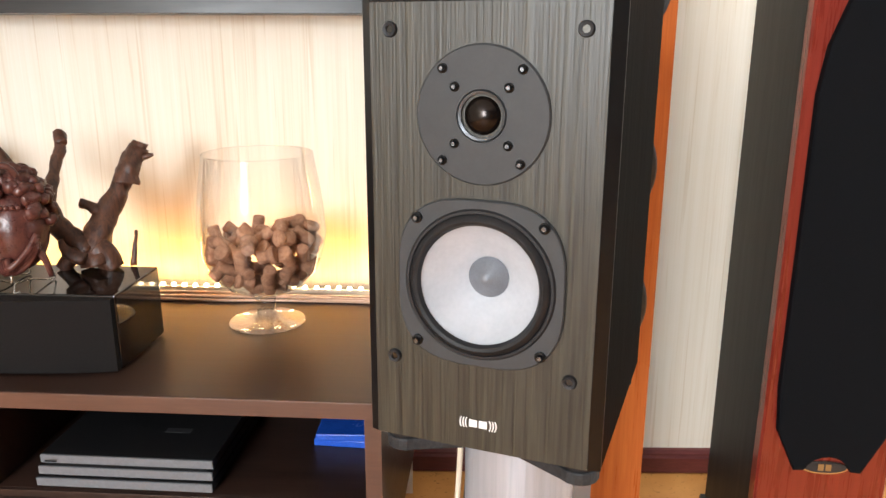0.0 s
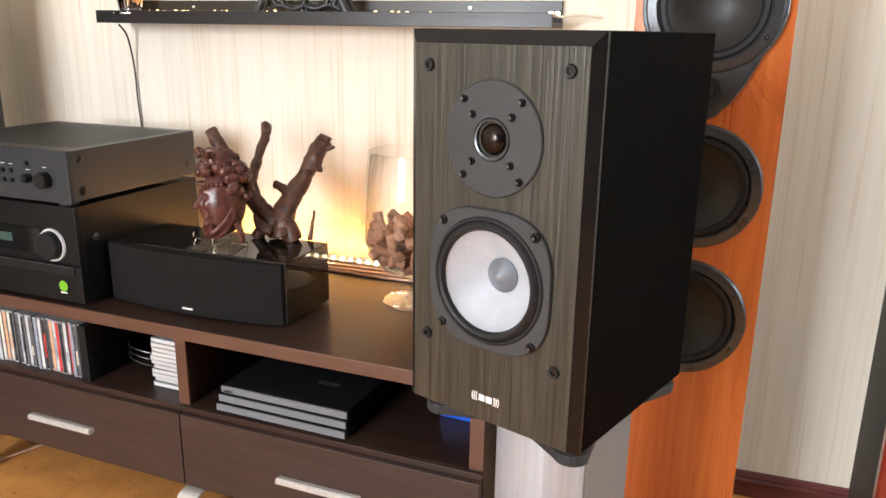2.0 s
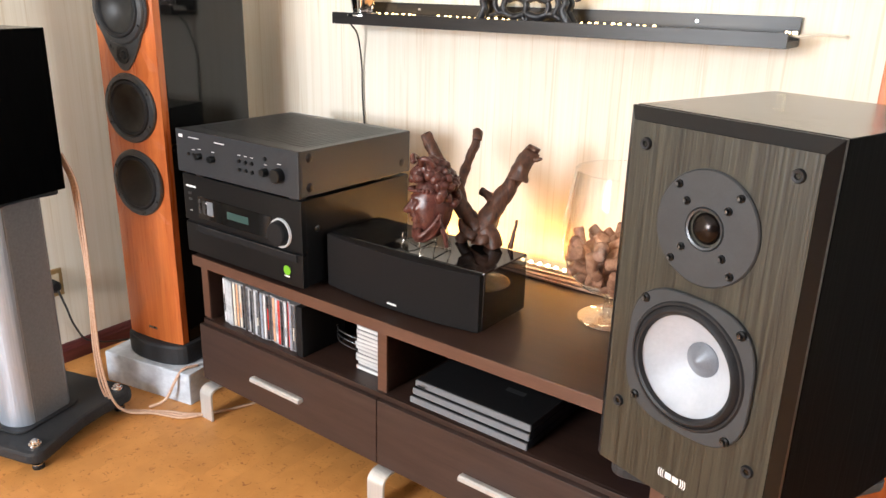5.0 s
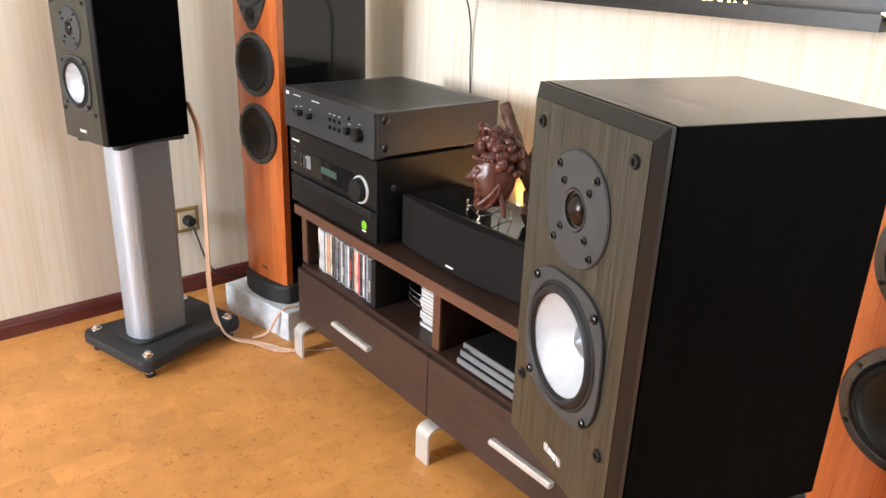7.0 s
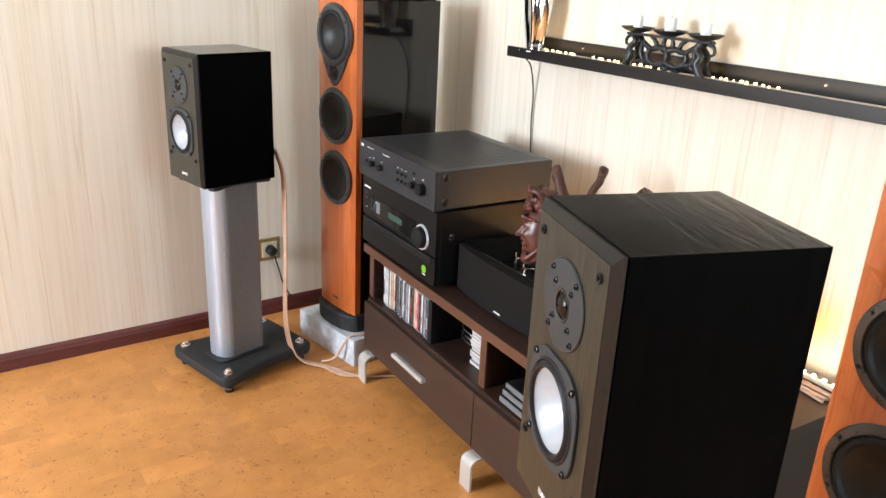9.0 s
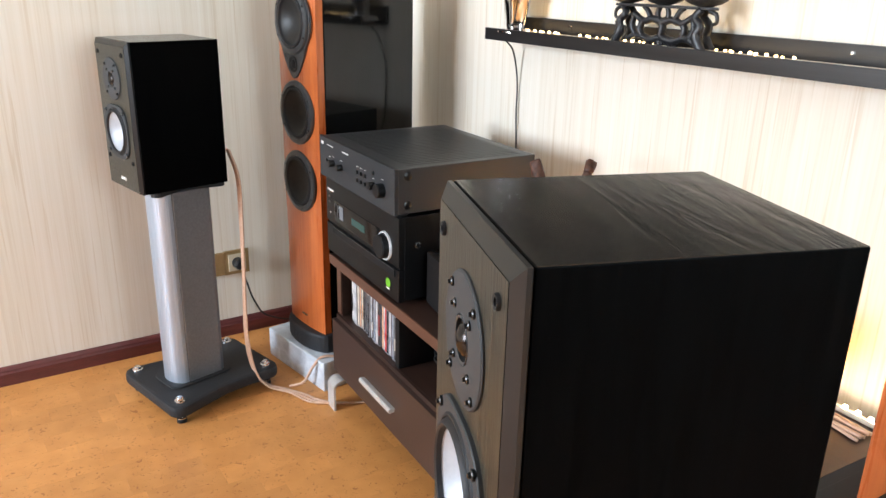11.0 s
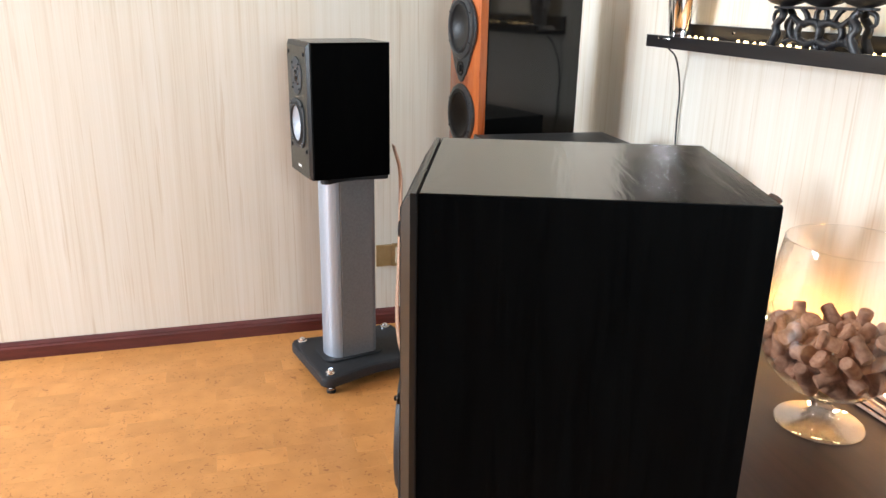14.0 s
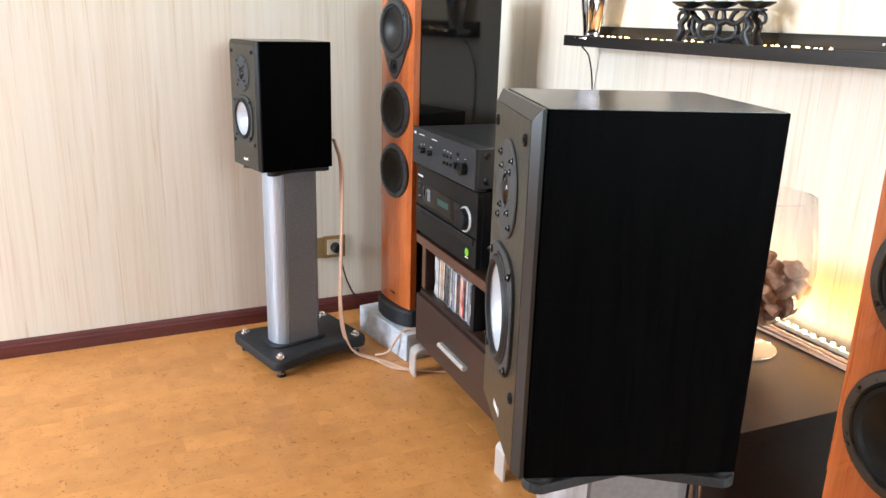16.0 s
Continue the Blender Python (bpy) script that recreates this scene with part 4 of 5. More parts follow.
def driftwood():
    bm = bmesh.new()
    tube([(-0.790, 1.352, 0.825), (-0.765, 1.350, 0.790), (-0.720, 1.345, 0.735), (-0.670, 1.342, 0.680), (-0.618, 1.342, 0.635)], 0.011, 0.019, 12, 7, 0.30, bm, 1)
    tube([(-0.700, 1.424, 0.824), (-0.698, 1.415, 0.800), (-0.700, 1.392, 0.755), (-0.690, 1.365, 0.715), (-0.668, 1.345, 0.680)], 0.0085, 0.012, 10, 7, 0.30, bm, 5)
    tube([(-0.705, 1.430, 0.832), (-0.694, 1.416, 0.812)], 0.012, 0.009, 9, 4, 0.5, bm, 7)
    tube([(-0.556, 1.424, 0.815), (-0.568, 1.415, 0.785), (-0.585, 1.398, 0.740), (-0.600, 1.372, 0.690), (-0.612, 1.350, 0.645), (-0.606, 1.345, 0.610)], 0.012, 0.024, 14, 7, 0.38, bm, 9)
    tube([(-0.556, 1.418, 0.806), (-0.572, 1.402, 0.770), (-0.575, 1.395, 0.745)], 0.016, 0.022, 11, 6, 0.45, bm, 12)
    tube([(-0.548, 1.41, 0.790), (-0.530, 1.408, 0.795)], 0.006, 0.003, 7, 4, 0.3, bm, 3)
    tube([(-0.645, 1.372, 0.714), (-0.625, 1.370, 0.708), (-0.602, 1.372, 0.698)], 0.008, 0.011, 8, 5, 0.3, bm, 14)
    tube([(-0.665, 1.345, 0.603), (-0.650, 1.345, 0.625), (-0.622, 1.344, 0.642)], 0.011, 0.018, 10, 6, 0.3, bm, 17)
    tube([(-0.582, 1.352, 0.603), (-0.592, 1.350, 0.625), (-0.610, 1.345, 0.645)], 0.017, 0.021, 10, 6, 0.3, bm, 19)
    tube([(-0.62, 1.33, 0.625), (-0.645, 1.32, 0.640), (-0.655, 1.318, 0.660)], 0.014, 0.004, 8, 5, 0.3, bm, 23)
    tube([(-0.555, 1.372, 0.603), (-0.552, 1.372, 0.640), (-0.549, 1.372, 0.665)], 0.005, 0.003, 7, 5, 0.3, bm, 27)
    for v in bm.verts:
        v.co += noise.noise_vector(v.co * 60) * 0.0026 + noise.noise_vector(v.co * 150) * 0.0012
        v.co = Vector((-0.61 + (v.co.x + 0.6) * 1.07, v.co.y - 0.012 + 0.2 * (v.co.z - 0.603), v.co.z - 0.0055))
    return solid("driftwood", bm, DRIFT, "forked piece of brown driftwood standing on the centre speaker", "driftwood")


def carved_head():
    """A carved wooden head: deep-set eyes, strong nose, lips and chin under a mass of carved knots."""
    bm = bmesh.new()
    bmesh.ops.create_icosphere(bm, subdivisions=5, radius=1.0)
    for v in bm.verts:
        d = v.co.normalized()
        x, y, z = d.x, d.y, d.z
        front = max(0.0, -y)
        g = lambda cx, cz, sx, sz: math.exp(-((x - cx) / sx) ** 2 - ((z - cz) / sz) ** 2) * front
        r = 1.0 + 0.34 * g(0, 0.00, 0.10, 0.17) + 0.20 * g(0, -0.08, 0.16, 0.07)
        r += 0.17 * (g(0.27, 0.25, 0.22, 0.07) + g(-0.27, 0.25, 0.22, 0.07))
        r -= 0.22 * (g(0.27, 0.11, 0.14, 0.07) + g(-0.27, 0.11, 0.14, 0.07))
        r += 0.11 * (g(0.27, 0.10, 0.07, 0.035) + g(-0.27, 0.10, 0.07, 0.035))
        r += 0.13 * g(0, -0.27, 0.18, 0.04) + 0.13 * g(0, -0.38, 0.15, 0.045) - 0.12 * g(0, -0.325, 0.22, 0.018)
        r += 0.13 * (g(0.42, -0.06, 0.14, 0.12) + g(-0.42, -0.06, 0.14, 0.12)) + 0.20 * g(0, -0.62, 0.18, 0.13)
        r -= 0.08 * (g(0.30, -0.30, 0.10, 0.12) + g(-0.30, -0.30, 0.10, 0.12))
        v.co = Vector((x * 0.036, y * 0.042, z * 0.066 - 0.012)) * r
    knots = random.Random(11)
    for k in range(95):
        a, u = knots.uniform(0, 2 * math.pi), knots.uniform(-0.25, 1.0)
        if math.sin(a) < -0.15 and u < 0.42:
            u = knots.uniform(0.42, 1.0)
        q = math.sqrt(max(0, 1 - u * u))
        p = Vector((0.043 * q * math.cos(a), 0.046 * q * math.sin(a), 0.010 + 0.066 * u))
        r = knots.uniform(0.0075, 0.0125)
        out = bmesh.ops.create_icosphere(bm, subdivisions=2, radius=r, matrix=Matrix.Translation(p))
        for v in out["verts"]:
            v.co += noise.noise_vector(v.co * 120) * 0.004
    for i in range(15):
        a = radians(200 + 10 * i)
        bmesh.ops.create_icosphere(bm, subdivisions=2, radius=0.0045, matrix=Matrix.Translation((0.0405 * math.cos(a), 0.0475 * math.sin(a), 0.020)))
    for sx in (-1, 1):
        tube([(0.022 * sx, -0.036, 0.070), (0.030 * sx, -0.036, 0.082), (0.040 * sx, -0.024, 0.080), (0.042 * sx, -0.014, 0.066)], 0.007, 0.004, 9, 6, 0.2, bm)
    for i in range(4):
        tube([(-0.012 + 0.008 * i, -0.030, -0.060), (0.006 + 0.007 * i, -0.032, -0.078 + 0.003 * i), (0.030 + 0.003 * i, -0.012, -0.070 + 0.007 * i), (0.043, 0.004, -0.040 + 0.006 * i)], 0.007, 0.005, 9, 6, 0.25, bm, i)
    tube([(0.034, 0.006, -0.045), (0.039, 0.014, -0.065), (0.040, 0.020, -0.090)], 0.006, 0.004, 8, 6, 0.2, bm, 9)
    for f in bm.faces:
        f.smooth = True
    return solid("carved_head", bm, CARVED, "carved dark reddish wooden head leaning on a wire easel", "carving", pose(-0.697, 1.250, 0.709, -4, -6, -36) @ Matrix.Scale(1.08, 4))


def wire_easel():
    bm = bmesh.new()
    base = Matrix.Translation((-0.712, 1.245, 0.5975)) @ pose(0, 0, 0, 0, 0, -25)
    for sx in (-1, 1):
        pts = [(0.038 * sx, -0.035, 0.030), (0.038 * sx, -0.033, 0.016), (0.036 * sx, 0.0, 0.014), (0.032 * sx, 0.045, 0.002), (0.030 * sx, 0.040, 0.030), (0.016 * sx, 0.032, 0.105)]
        tube([base @ Vector(p) for p in pts], 0.0014, None, 6, 6, 0, bm)
        tube([base @ Vector(p) for p in ((0.038 * sx, -0.030, 0.016), (0.040 * sx, -0.036, 0.001), (0.046 * sx, -0.030, 0.0015))], 0.0014, None, 6, 6, 0, bm)
    tube([base @ Vector(p) for p in ((-0.038, -0.033, 0.016), (0, -0.033, 0.016), (0.038, -0.033, 0.016))], 0.0014, None, 6, 4, 0, bm)
    tube([base @ Vector(p) for p in ((-0.016, 0.032, 0.105), (0, 0.031, 0.110), (0.016, 0.032, 0.105))], 0.0014, None, 6, 4, 0, bm)
    return solid("wire_easel", bm, STEEL_WIRE, "small bent steel wire easel on the centre speaker", "easel")


def brandy_glass(m):
    s = thing("brandy_glass", "oversized clear brandy glass half filled with corks", "glass", m)
    bowl = [(0.014, 0.052), (0.024, 0.0535), (0.042, 0.058), (0.070, 0.071), (0.097, 0.097), (0.112, 0.130), (0.1165, 0.165), (0.113, 0.210), (0.106, 0.255), (0.098, 0.299)]
    stem = [(0.030, 0.0125), (0.021, 0.0185), (0.0170, 0.027), (0.0165, 0.040), (0.020, 0.0475), (0.026, 0.0515)]
    foot = [(0, 0.0008), (0.069, 0.0008), (0.0712, 0.002), (0.0700, 0.0036), (0.048, 0.0080), (0.030, 0.0125)]
    made = [part("bowl", lathe(bowl, 72), GLASS, s), part("stem", lathe(stem, 40), GLASS, s), part("foot", lathe(foot, 60), GLASS, s)]
    made.append(part("rim", lathe([(0.0985, 0.2990), (0.0988, 0.3000), (0.0980, 0.3008), (0.0972, 0.3000), (0.0975, 0.2990)], 72), GLASS, s))
    for ob in made:
        ob.visible_shadow = False
    return s


def corks(centre):
    meshes = []
    for k, (r, hgt) in enumerate(((0.0115, 0.040), (0.0125, 0.036), (0.0118, 0.044))):
        prof = [(0, 0), (r - 0.0035, 0.0002), (r - 0.0010, 0.0014), (r, 0.0036), (r * (0.97 if k != 1 else 0.9), hgt * 0.55), (r * (1.0 if k != 1 else 1.28), hgt * 0.75), (r * (1.0 if k != 1 else 1.3), hgt - 0.004), (r * (0.93 if k != 1 else 1.2), hgt - 0.0014), (r - 0.003, hgt), (0, hgt)]
        meshes.append(mesh_of("cork", moved(lathe(prof, 14), Matrix.Translation((0, 0, -hgt / 2))), CORK_STOPPER))
    layers = [(0.074, 0.030, 5), (0.092, 0.062, 10), (0.114, 0.083, 14), (0.114, 0.045, 7), (0.138, 0.092, 15), (0.138, 0.050, 8), (0.160, 0.086, 11), (0.160, 0.040, 6)]
    for z, rad, count in layers:
        a0 = rnd.random() * 6
        for i in range(count):
            a = a0 + 2 * math.pi * i / count + rnd.uniform(-0.1, 0.1)
            p = Vector((1.03 * rad * math.cos(a), 1.03 * rad * math.sin(a), 1.1 * z + rnd.uniform(-0.006, 0.008) + (0.010 * math.sin(a * 1.0 + 2.2) if z > 0.15 else 0)))
            ob = new("cork", meshes[rnd.randrange(3)])
            ob.matrix_world = Matrix.Translation(Vector(centre) + p) @ Euler((rnd.uniform(-1.4, 1.4), rnd.uniform(-0.9, 0.9), rnd.uniform(0, 6))).to_matrix().to_4x4()
            tagged(ob, "brown wine cork lying in the big glass", "cork", "corks in the glass")


def discs():
    tones = [(0.70, 0.70, 0.72), (0.55, 0.57, 0.60), (0.72, 0.40, 0.24), (0.03, 0.03, 0.035), (0.60, 0.62, 0.64), (0.10, 0.10, 0.11), (0.62, 0.06, 0.05), (0.30, 0.33, 0.40), (0.76, 0.70, 0.60)]
    mats = [surface("case_spine", tuple(0.85 * c for c in t), t, 0.28, scale=(4, 90, 30), bump=0.0) for t in tones]
    order = [0, 4, 1, 1, 8, 2, 8, 3, 5, 4, 3, 1, 5, 7, 0, 3, 5, 2, 4, 6, 3, 4, 6, 7, 5, 3]
    x = 0.062
    for i, k in enumerate(order):
        w = 0.0102
        if i in (8, 13):
            x += 0.008
        m = on_bench(x + w / 2, 0.012 + rnd.uniform(0, 0.008), 0.2845, rnd.uniform(-0.6, 0.6))
        s = thing("disc_case", "upright plastic disc case with a printed spine on the shelf", "disc case", m, "disc cases on the bench shelf")
        part("case_shell", span(-w / 2 + 0.0003, w / 2 - 0.0003, 0, 0.142, 0, 0.125, 0.0006), CLEAR_PLASTIC, s)
        part("spine", span(-w / 2 + 0.0012, w / 2 - 0.0012, -0.0006, 0.0004, 0.004, 0.121), mats[k], s)
        if i % 3 == 0:
            part("spine_bar", span(-w / 2 + 0.003, w / 2 - 0.003, -0.0012, -0.0004, 0.030, 0.030 + rnd.uniform(0.02, 0.06)), mats[(k + 3) % len(mats)], s)
        x += w + 0.0004
    solid("black_case", span(-0.010, 0.010, 0, 0.145, 0, 0.130, 0.001), CONSOLE_TOP, "black upright case beside the disc cases", "case", on_bench(x + 0.014, 0.004, 0.2845))
    for i in range(11):
        m = on_bench(0.572 + rnd.uniform(-0.003, 0.003), 0.050 + rnd.uniform(-0.003, 0.003), 0.2848 + i * 0.0101, rnd.uniform(-2, 2))
        s = thing("disc_case", "white-edged disc case lying in a stack", "disc case", m, "stack of disc cases")
        part("case_shell", span(-0.060, 0.060, 0, 0.125, 0, 0.0098, 0.0008), CLEAR_PLASTIC, s)
        part("sleeve", span(-0.057, 0.057, -0.0005, 0.003, 0.0015, 0.0083), PAPER, s)
    for k in range(3):
        solid("loop_cable", tube([(0.40, 0.10, 0.345 - 0.012 * k), (0.44, 0.07, 0.352 - 0.014 * k), (0.49, 0.075, 0.345 - 0.015 * k), (0.52, 0.12, 0.332 - 0.012 * k)], 0.0022, None, 7, 8), GREY_METAL if k < 2 else BLACK_CABLE, "grey coiled lead inside the bench shelf", "cable", BENCH, "leads in the bench shelf")


def game_console(m):
    s = thing("game_console", "black three-layered game console on the bench shelf", "game console", m)
    w, d = 0.1475, 0.30
    for i, z in enumerate((0.004, 0.0215, 0.039)):
        inset = 0.0065 * i
        part("layer", span(-w + 0.3 * inset, w - 0.1 * inset, 0.004 + inset, d, z, z + 0.0150, 0.001), CONSOLE_TOP, s)
        part("front_strip", span(-w + 0.3 * inset, w - 0.1 * inset, inset, 0.0038 + inset, z + 0.0005, z + 0.0145, 0.0006), CONSOLE_FACE, s, "slate grey front strip")
    part("core", span(-w + 0.012, w - 0.012, 0.014, d - 0.004, 0.0, 0.052), CONSOLE_TOP, s)
    part("mark", span(-w + 0.016, -w + 0.036, 0.0048, 0.0062, 0.046, 0.0485), CONSOLE_TOP, s)
    part("top_mark", span(0.03, 0.075, 0.10, 0.115, 0.0538, 0.0545), AMP_GREY, s)
    return s


driftwood()
carved_head()
wire_easel()
GLASS_AT = (-0.338, 1.422, BTOP)
brandy_glass(Matrix.Translation(GLASS_AT) @ Matrix.Diagonal((1.03, 1.03, 1.1, 1)))
corks(GLASS_AT)
discs()
game_console(on_bench(0.862, 0.002, 0.2845, -0.4))
for i in range(2):
    solid("blue_case", span(-0.0675, 0.0675, 0, 0.17, 0, 0.014, 0.002), BLUE_CASE, "translucent blue plastic game case lying on the shelf", "game case", on_bench(1.205 + 0.006 * i, 0.165 - 0.004 * i, 0.2845 + 0.0145 * i, -3 + 5 * i), "blue game cases")

# light strip and speaker leads along the back of the bench
strip = thing("light_strip", "warm white light strip lying along the back of the bench", "light strip", BENCH)
part("band", span(0.36, BL, 0.487, 0.495, BTOP + 0.0092, BTOP + 0.0112), STRIP_WHITE, strip)
part("backing", span(0.36, BL, 0.489, 0.493, BTOP + 0.0002, BTOP + 0.0090), STRIP_WHITE, strip)
bead = mesh_of("bead", box(0.005, 0.0045, 0.003, 0, 0, 0.0015, 0.0008, 1), LED_WARM)
for i in range(38):
    repeat("bead", bead, Matrix.Translation((0.372 + 0.0243 * i, 0.4905 + 0.0015 * math.sin(i * 1.3), BTOP + 0.0114)) @ Matrix.Diagonal((1.7, 1.5, 2.2, 1)), strip)
for k in range(5):
    y, z = 0.428 + 0.010 * k, BTOP + 0.004 + (0.003 if k % 2 else 0)
    pts = [(0.36 + 0.165 * i, y + 0.006 * math.sin(i * 1.7 + k), z) for i in range(6)] + [(BL - 0.02, y - 0.004, z)]
    solid("speaker_lead", tube(pts, 0.0034, None, 7, 6), COPPER_CABLE, "clear copper speaker lead lying along the bench back", "cable", BENCH, "leads behind the bench")

# ---- ledge on the wall ----
LX0, LX1, LY, LZ = -1.241, -0.094, 1.545, 1.044


def ledge():
    s = thing("picture_ledge", "long black picture ledge fixed on the wall", "wall shelf")
    part("bottom_board", span(LX0, LX1, LY + 0.0085, WALL_N - 0.0125, LZ, LZ + 0.012), LEDGE_BLACK, s)
    part("front_lip", span(LX0, LX1, LY, LY + 0.008, LZ, LZ + 0.030, 0.001), LEDGE_BLACK, s)
    part("back_board", span(LX0, LX1, WALL_N - 0.012, WALL_N - 0.0005, LZ, LZ + 0.057, 0.001), LEDGE_BLACK, s)
    for x in (-1.03, -0.30):
        part("ledge_screw", lathe([(0, -0.003), (0.003, -0.003), (0.0045, 0)], 14, "y", (x, WALL_N - 0.012, LZ + 0.042)), CHROME, s)


ledge()


def candle_holder():
    s = thing("candle_holder", "black cast iron candle holder with three dishes on the ledge", "candle holder", pose(-0.682, 1.592, LZ + 0.012) @ Matrix.Diagonal((1.04, 1, 1.02, 1)))
    part("top_bar", prism(rounded(-0.128, 0.128, -0.013, 0.013, 0.012), 0.088, 0.0935, "z", 0.0015), IRON, s)
    for sx in (-1, 1):
        for y in (-0.014, 0.014):
            pts = [(0.118 * sx, y, 0.004), (0.108 * sx, y * 1.1, 0.020), (0.098 * sx, y * 1.2, 0.040), (0.104 * sx, y, 0.058), (0.090 * sx, y * 0.9, 0.074), (0.100 * sx, y * 0.6, 0.088)]
            part("leg", tube(pts, 0.010, 0.0065, 10, 6, 0.35), IRON, s, "scrolled leg")
            part("paw", lathe([(0, 0), (0.013, 0), (0.014, 0.004), (0.009, 0.010), (0, 0.012)], 14, "z", (0.119 * sx, y, 0)), IRON, s)
        part("scroll", tube([(0.112 * sx, 0, 0.087), (0.128 * sx, 0, 0.080), (0.130 * sx, 0, 0.066), (0.120 * sx, 0, 0.062)], 0.005, 0.003, 8, 6), IRON, s)
    for sx in (-1, 1):
        part("scrollwork", tube([(0.0, 0, 0.030), (0.030 * sx, 0, 0.024), (0.060 * sx, 0, 0.032), (0.092 * sx, 0, 0.022)], 0.0085, 0.006, 8, 6, 0.5, None, 2), IRON, s)
        part("scrollwork", tube([(0.0, 0, 0.060), (0.024 * sx, 0, 0.066), (0.050 * sx, 0, 0.060), (0.078 * sx, 0, 0.075)], 0.0085, 0.006, 8, 6, 0.5, None, 4), IRON, s)
        part("scrollwork", tube([(0.050 * sx, 0, 0.028), (0.058 * sx, 0, 0.045), (0.050 * sx, 0, 0.062)], 0.007, 0.007, 8, 6, 0.4, None, 6), IRON, s)
        part("scrollwork", tube([(0.030 * sx, 0, 0.064), (0.040 * sx, 0, 0.080), (0.052 * sx, 0, 0.089)], 0.006, 0.005, 8, 6, 0.4, None, 8), IRON, s)
        part("scrollwork", tube([(0.070 * sx, 0, 0.030), (0.080 * sx, 0, 0.052), (0.074 * sx, 0, 0.075)], 0.007, 0.006, 8, 6, 0.4, None, 11), IRON, s)
        part("scrollwork", tube([(0.012 * sx, 0, 0.062), (0.014 * sx, 0, 0.078), (0.010 * sx, 0, 0.089)], 0.0055, 0.005, 8, 6, 0.4, None, 13), IRON, s)
        part("scrollwork", tube([(0.020 * sx, 0, 0.024), (0.028 * sx, 0, 0.012), (0.044 * sx, 0, 0.016)], 0.006, 0.003, 8, 6, 0.4, None, 15), IRON, s)
    part("scrollwork", tube([(0, 0, 0.030), (0.002, 0, 0.046), (0, 0, 0.060)], 0.008, 0.008, 8, 6, 0.4, None, 17), IRON, s)
    part("scrollwork", tube([(-0.008, 0, 0.030), (0.0, 0, 0.012), (0.008, 0, 0.030)], 0.006, 0.006, 8, 6, 0.4, None, 21), IRON, s)
    for x in (-0.099, 0.0, 0.100):
        part("dish", lathe([(0, 0.0935), (0.012, 0.0935), (0.030, 0.099), (0.041, 0.106), (0.0415, 0.108), (0.030, 0.1025), (0.012, 0.098), (0, 0.0975)], 30, "z", (x, 0, 0)), IRON, s, "shallow black dish")
    for x, r, hgt in ((-0.103, 0.0115, 0.038), (0.0, 0.014, 0.040), (0.104, 0.0125, 0.037)):
        c = thing("candle", "short white burnt candle standing in an iron dish", "candle", pose(-0.682 + x, 1.592, LZ + 0.1115), "candles on the ledge")
        part("wax", lathe([(0, 0), (r, 0), (r, hgt * 0.9), (r * 0.92, hgt), (r * 0.7, hgt * 0.94), (0, hgt * 0.9)], 24), CANDLE, c)
        part("wick", tube([(0, 0, hgt * 0.88), (0.0006, 0, hgt * 0.97), (0.0015, 0.0005, hgt * 1.06)], 0.0008, 0.0006, 5, 3), BLACK_CABLE, c)


candle_holder()


def figurine():
    """A slender silver figure in flowing folds on a low oblong foot."""
    bm = span(-0.050, 0.035, -0.030, 0.030, 0, 0.016, 0.003)
    plate = lathe([(0, 0.010), (0.060, 0.010), (0.060, 0.013), (0.030, 0.019), (0, 0.022)], 32, "z", (0.020, 0, 0))
    steps, rows, body = 40, 36, bmesh.new()
    rings = []
    for j in range(rows):
        u = j / (rows - 1)
        z = 0.016 + 0.30 * u
        r = 0.024 + 0.018 * math.sin(min(1, u * 1.5) * math.pi * 0.62) - 0.022 * max(0, u - 0.62)
        ring = []
        for i in range(steps):
            a = 2 * math.pi * i / steps
            q = r * (1 + 0.16 * math.cos(5 * a + u * 2.2) + 0.05 * math.cos(9 * a - u * 3))
            ring.append(body.verts.new((q * math.cos(a) * 1.12 + 0.006 * math.sin(u * 5), q * math.sin(a) * 0.72, z)))
        rings.append(ring)
    for a, b in zip(rings, rings[1:]):
        for i in range(steps):
            body.faces.new((a[i], a[(i + 1) % steps], b[(i + 1) % steps], b[i])).smooth = True
    body.faces.new(rings[-1])
    return solid("figurine", joined(bm, plate, body), CHROME, "polished silver abstract figurine standing on the ledge", "figurine", pose(-1.180, 1.598, LZ + 0.012))


figurine()
small_bead = mesh_of("bead", box(0.006, 0.005, 0.004, 0, 0, 0.002, 0.001, 1), LED_SMALL)
chain = thing("fairy_lights", "warm fairy light strip lying along the ledge", "fairy lights")
part("band", span(-1.15, -0.12, 1.590, 1.597, LZ + 0.0135, LZ + 0.0270), STRIP_WHITE, chain)
part("end_cord", tube([(-0.14, 1.574, LZ + 0.019), (-0.100, 1.566, LZ + 0.026), (-0.080, 1.575, LZ + 0.023), (-0.05, 1.60, LZ + 0.027), (-0.01, 1.650, LZ + 0.024)], 0.003, None, 7, 6), STRIP_WHITE, chain)
for i in range(44):
    x = -1.150 + 0.0185 * i
    if -1.155 < x < -1.0 or -0.94 < x < -0.80 or -0.78 < x < -0.67 or -0.55 < x < -0.37:
        repeat("bead", small_bead, Matrix.Translation((x, 1.5930 + 0.0045 * math.sin(i * 2.1), LZ + 0.0272)) @ pose(0, 0, 0, 25 * math.sin(i * 3.7), 0, 40 * math.sin(i * 1.9)) @ Matrix.Scale(0.8 + 0.5 * rnd.random(), 4), chain)
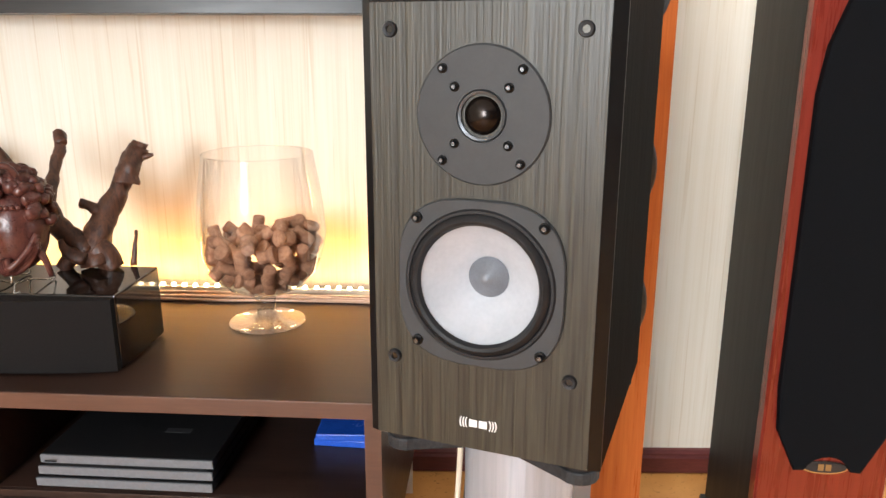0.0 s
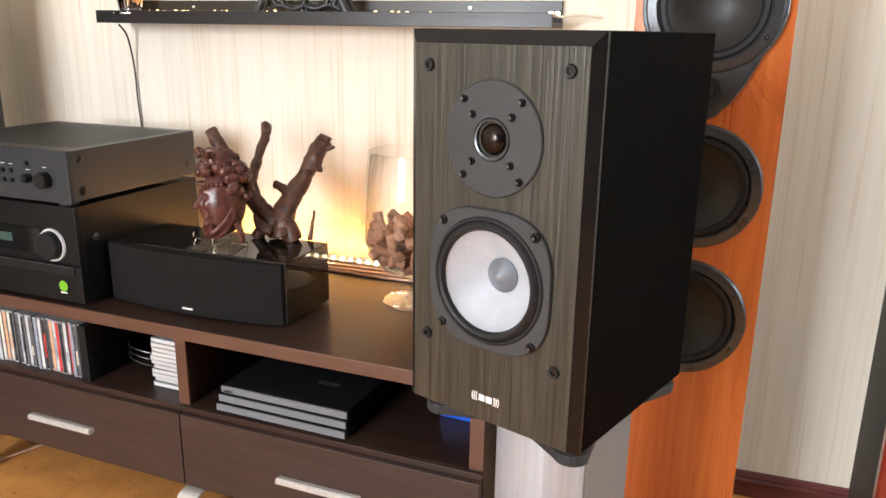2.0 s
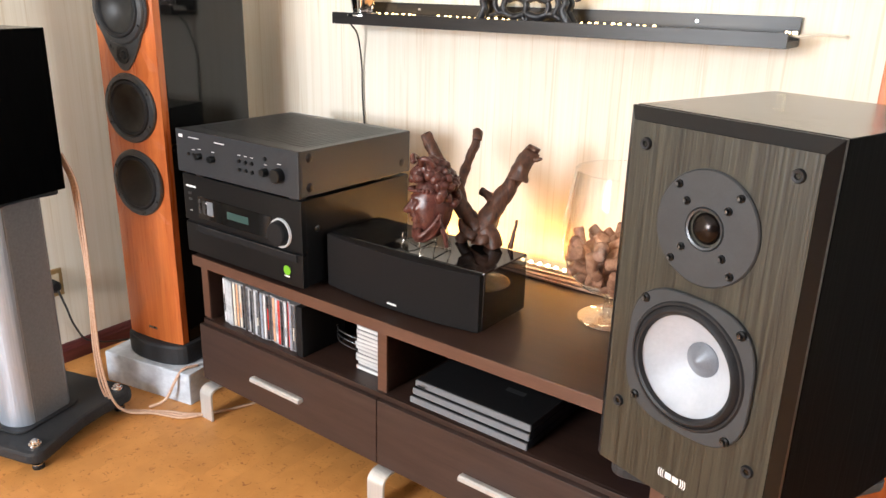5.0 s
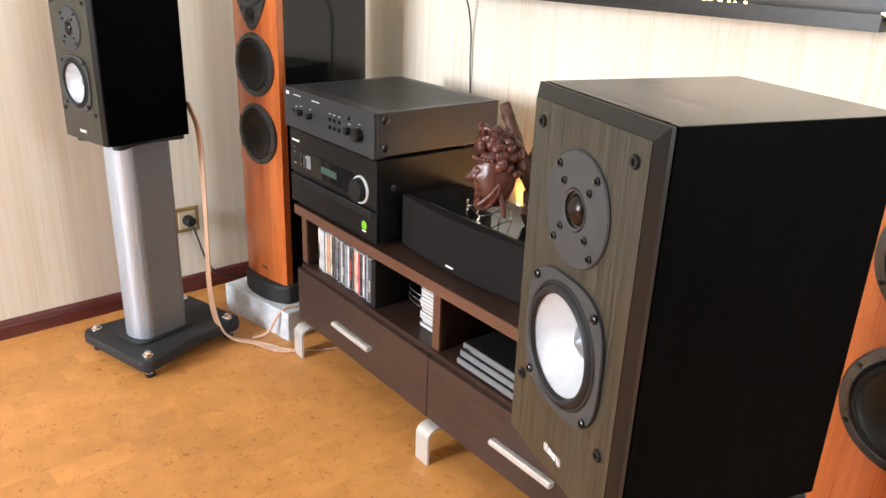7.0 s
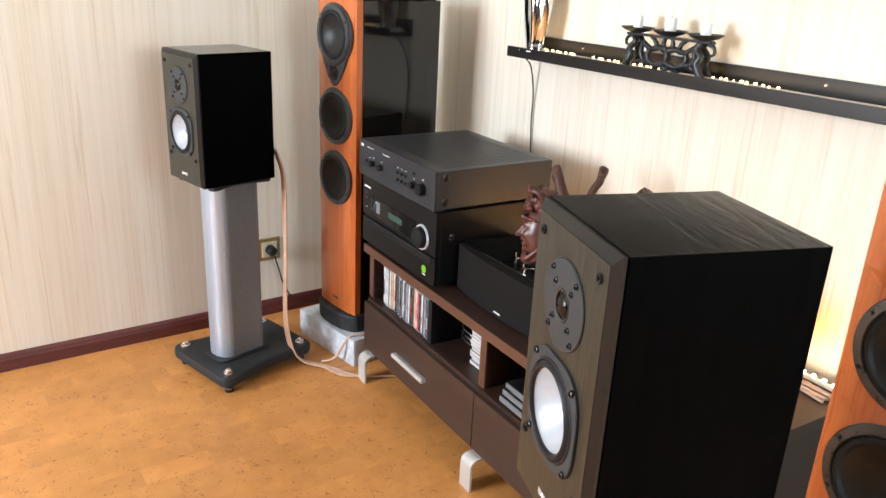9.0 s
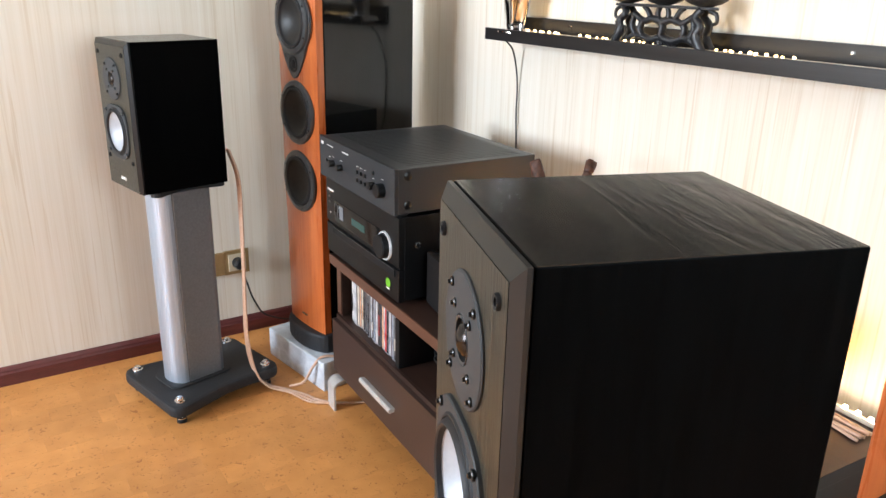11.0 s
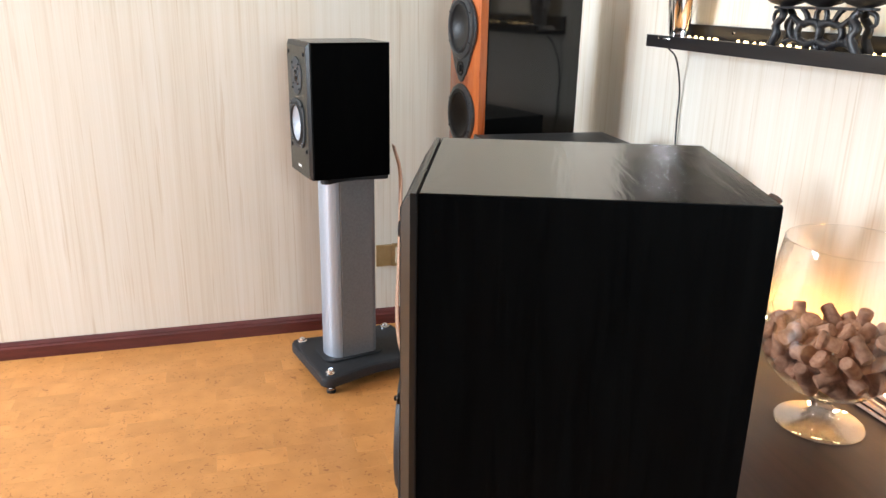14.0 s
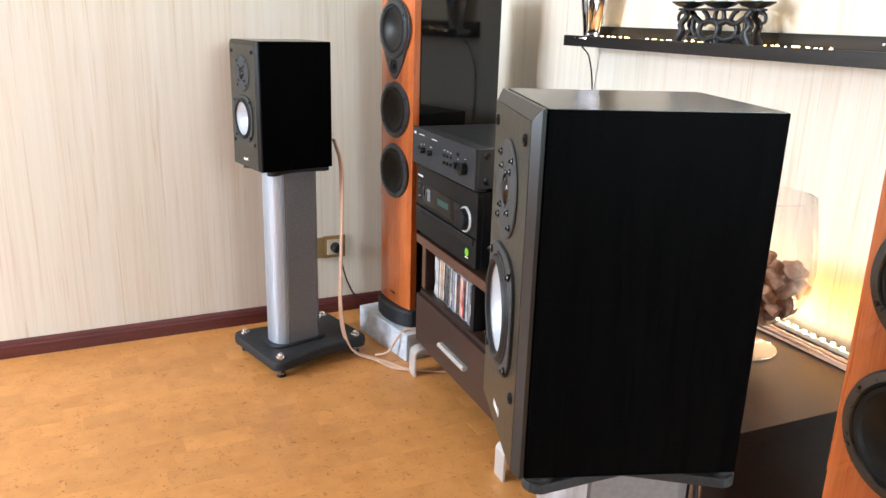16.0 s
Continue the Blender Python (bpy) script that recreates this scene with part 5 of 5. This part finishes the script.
for x, y in ((-0.100, 1.566), (-0.088, 1.572)):
    repeat("bead", bead, Matrix.Translation((x, y, LZ + 0.027)) @ Matrix.Diagonal((1.6, 1.6, 1.6, 1)), chain)

# ---- television above the ledge ----
def television():
    x0, x1, z0, z1, y = -1.425, -0.035, 1.300, 2.090, 1.612
    s = thing("television", "large flat black television hung on the wall above the ledge", "television")
    part("back_shell", span(x0 + 0.012, x1 - 0.012, y + 0.010, WALL_N - 0.0005, z0 + 0.012, z1 - 0.012, 0.004), CONSOLE_TOP, s)
    part("screen", span(x0 + 0.010, x1 - 0.010, y + 0.0022, y + 0.0095, z0 + 0.016, z1 - 0.010), PIANO, s, "dark glossy switched-off screen")
    for a, b, c, d in ((x0, x0 + 0.0098, z0, z1), (x1 - 0.0098, x1, z0, z1), (x0 + 0.0100, x1 - 0.0100, z0, z0 + 0.0158), (x0 + 0.0100, x1 - 0.0100, z1 - 0.0098, z1)):
        part("bezel", span(a, b, y, y + 0.0098, c, d, 0.0008), BLACK_TRIM, s)


television()

# ---- wall details and leads ----
sock = thing("wall_socket", "cream wall socket with gold frame and a black plug", "socket", pose(WALL_W, 1.067, 0.264))
part("surround", span(0.0, 0.008, -0.043, 0.043, -0.043, 0.043, 0.002), GOLD_FRAME, sock, "gold frame")
part("face", span(0.0085, 0.013, -0.030, 0.030, -0.030, 0.030, 0.002), SOCKET_CREAM, sock)
part("cover", span(0.0, 0.010, -0.100, -0.0435, -0.040, 0.040, 0.002), GOLD_FRAME, sock)
part("plug", moved(lathe([(0, 0.034), (0.012, 0.034), (0.018, 0.028), (0.019, 0.0)], 24), Matrix.Translation((0.0135, 0, 0)) @ pose(0, 0, 0, 0, 90, 0)), RUBBER, sock, "round black plug")
solid("mains_lead", tube([(WALL_W + 0.045, 1.07, 0.255), (WALL_W + 0.055, 1.082, 0.20), (WALL_W + 0.040, 1.11, 0.12), (WALL_W + 0.03, 1.16, 0.05), (WALL_W + 0.035, 1.30, 0.006), (WALL_W + 0.06, 1.5, 0.005)], 0.0032, None, 8, 8), BLACK_CABLE, "black mains lead hanging from the wall socket", "cable")
solid("ledge_lead", tube([(-1.222, 1.600, 1.041), (-1.224, 1.630, 1.010), (-1.232, 1.655, 0.93), (-1.232, 1.657, 0.84), (-1.224, 1.657, 0.74), (-1.20, 1.64, 0.62), (-1.19, 1.61, 0.50)], 0.0024, None, 7, 8), BLACK_CABLE, "thin black lead hanging from the ledge", "cable")
for k, off in enumerate((-0.008, 0.004, 0.015)):
    pts = [(-1.612 + off, 0.950, 0.735), (-1.592 + off, 0.966, 0.66), (-1.580 + off, 0.964, 0.55), (-1.560 + off * 0.6, 0.955, 0.40), (-1.562 + off, 0.950, 0.20), (-1.565 + off * 1.5, 0.965, 0.075), (-1.545 + off, 0.995, 0.02),
           (-1.500 + off, 1.045, 0.006), (-1.445, 1.075 - off, 0.006), (-1.395, 1.098 - off, 0.006), (-1.34, 1.17, 0.006), (-1.28, 1.30, 0.006)]
    solid("speaker_lead", tube(pts, 0.0034, None, 8, 8), COPPER_CABLE, "clear copper speaker lead hanging to the floor", "cable", None, "leads of the far speaker")
solid("speaker_lead", tube([(-1.520, 1.060, 0.0055), (-1.492, 1.095, 0.024), (-1.478, 1.122, 0.075), (-1.475, 1.150, 0.1005), (-1.462, 1.19, 0.1005)], 0.0042, None, 8, 8), COPPER_CABLE, "copper speaker lead rising over the marble slab", "cable", None, "leads of the far speaker")
for x in (-0.066, -0.090):
    pts = [near @ Vector(p) for p in ((x, 0.256, -0.02), (x - 0.003, 0.262, -0.10), (x, 0.256, -0.30), (x - 0.01, 0.262, -0.50), (x - 0.02, 0.285, -0.645), (x - 0.05, 0.33, -0.664), (x - 0.12, 0.40, -0.664))]
    solid("speaker_lead", tube(pts, 0.0065, None, 8, 8), COPPER_CABLE, "clear copper speaker lead hanging behind the close speaker", "cable", None, "leads of the close speaker")
for x in (-0.112, -0.100, -0.040):
    pts = [near @ Vector(p) for p in ((x, 0.262, -0.02), (x, 0.275, -0.15), (x - 0.012, 0.28, -0.35), (x - 0.03, 0.31, -0.60), (x - 0.06, 0.37, -0.660), (x - 0.10, 0.45, -0.660))]
    solid("speaker_lead", tube(pts, 0.0038, None, 7, 8), STRIP_WHITE if x < -0.11 else BLACK_CABLE, "thin lead hanging behind the speaker stand", "cable", None, "leads of the close speaker")

# ---- cork strips ----
strip_mesh = mesh_of("cork_strip", box(0.0749, 0.1799, 0.003, 0, 0, -0.0015, 0.0002, 1), CORK)
for i in range(24):
    x = WALL_W + 0.0375 + 0.075 * i
    for j in range(10):
        y = -0.42 + 0.18 * j + (0.0, 0.07, 0.12, 0.03, 0.15)[i % 5]
        repeat("cork_strip", strip_mesh, Matrix.Translation((x, y, 0)), floor)
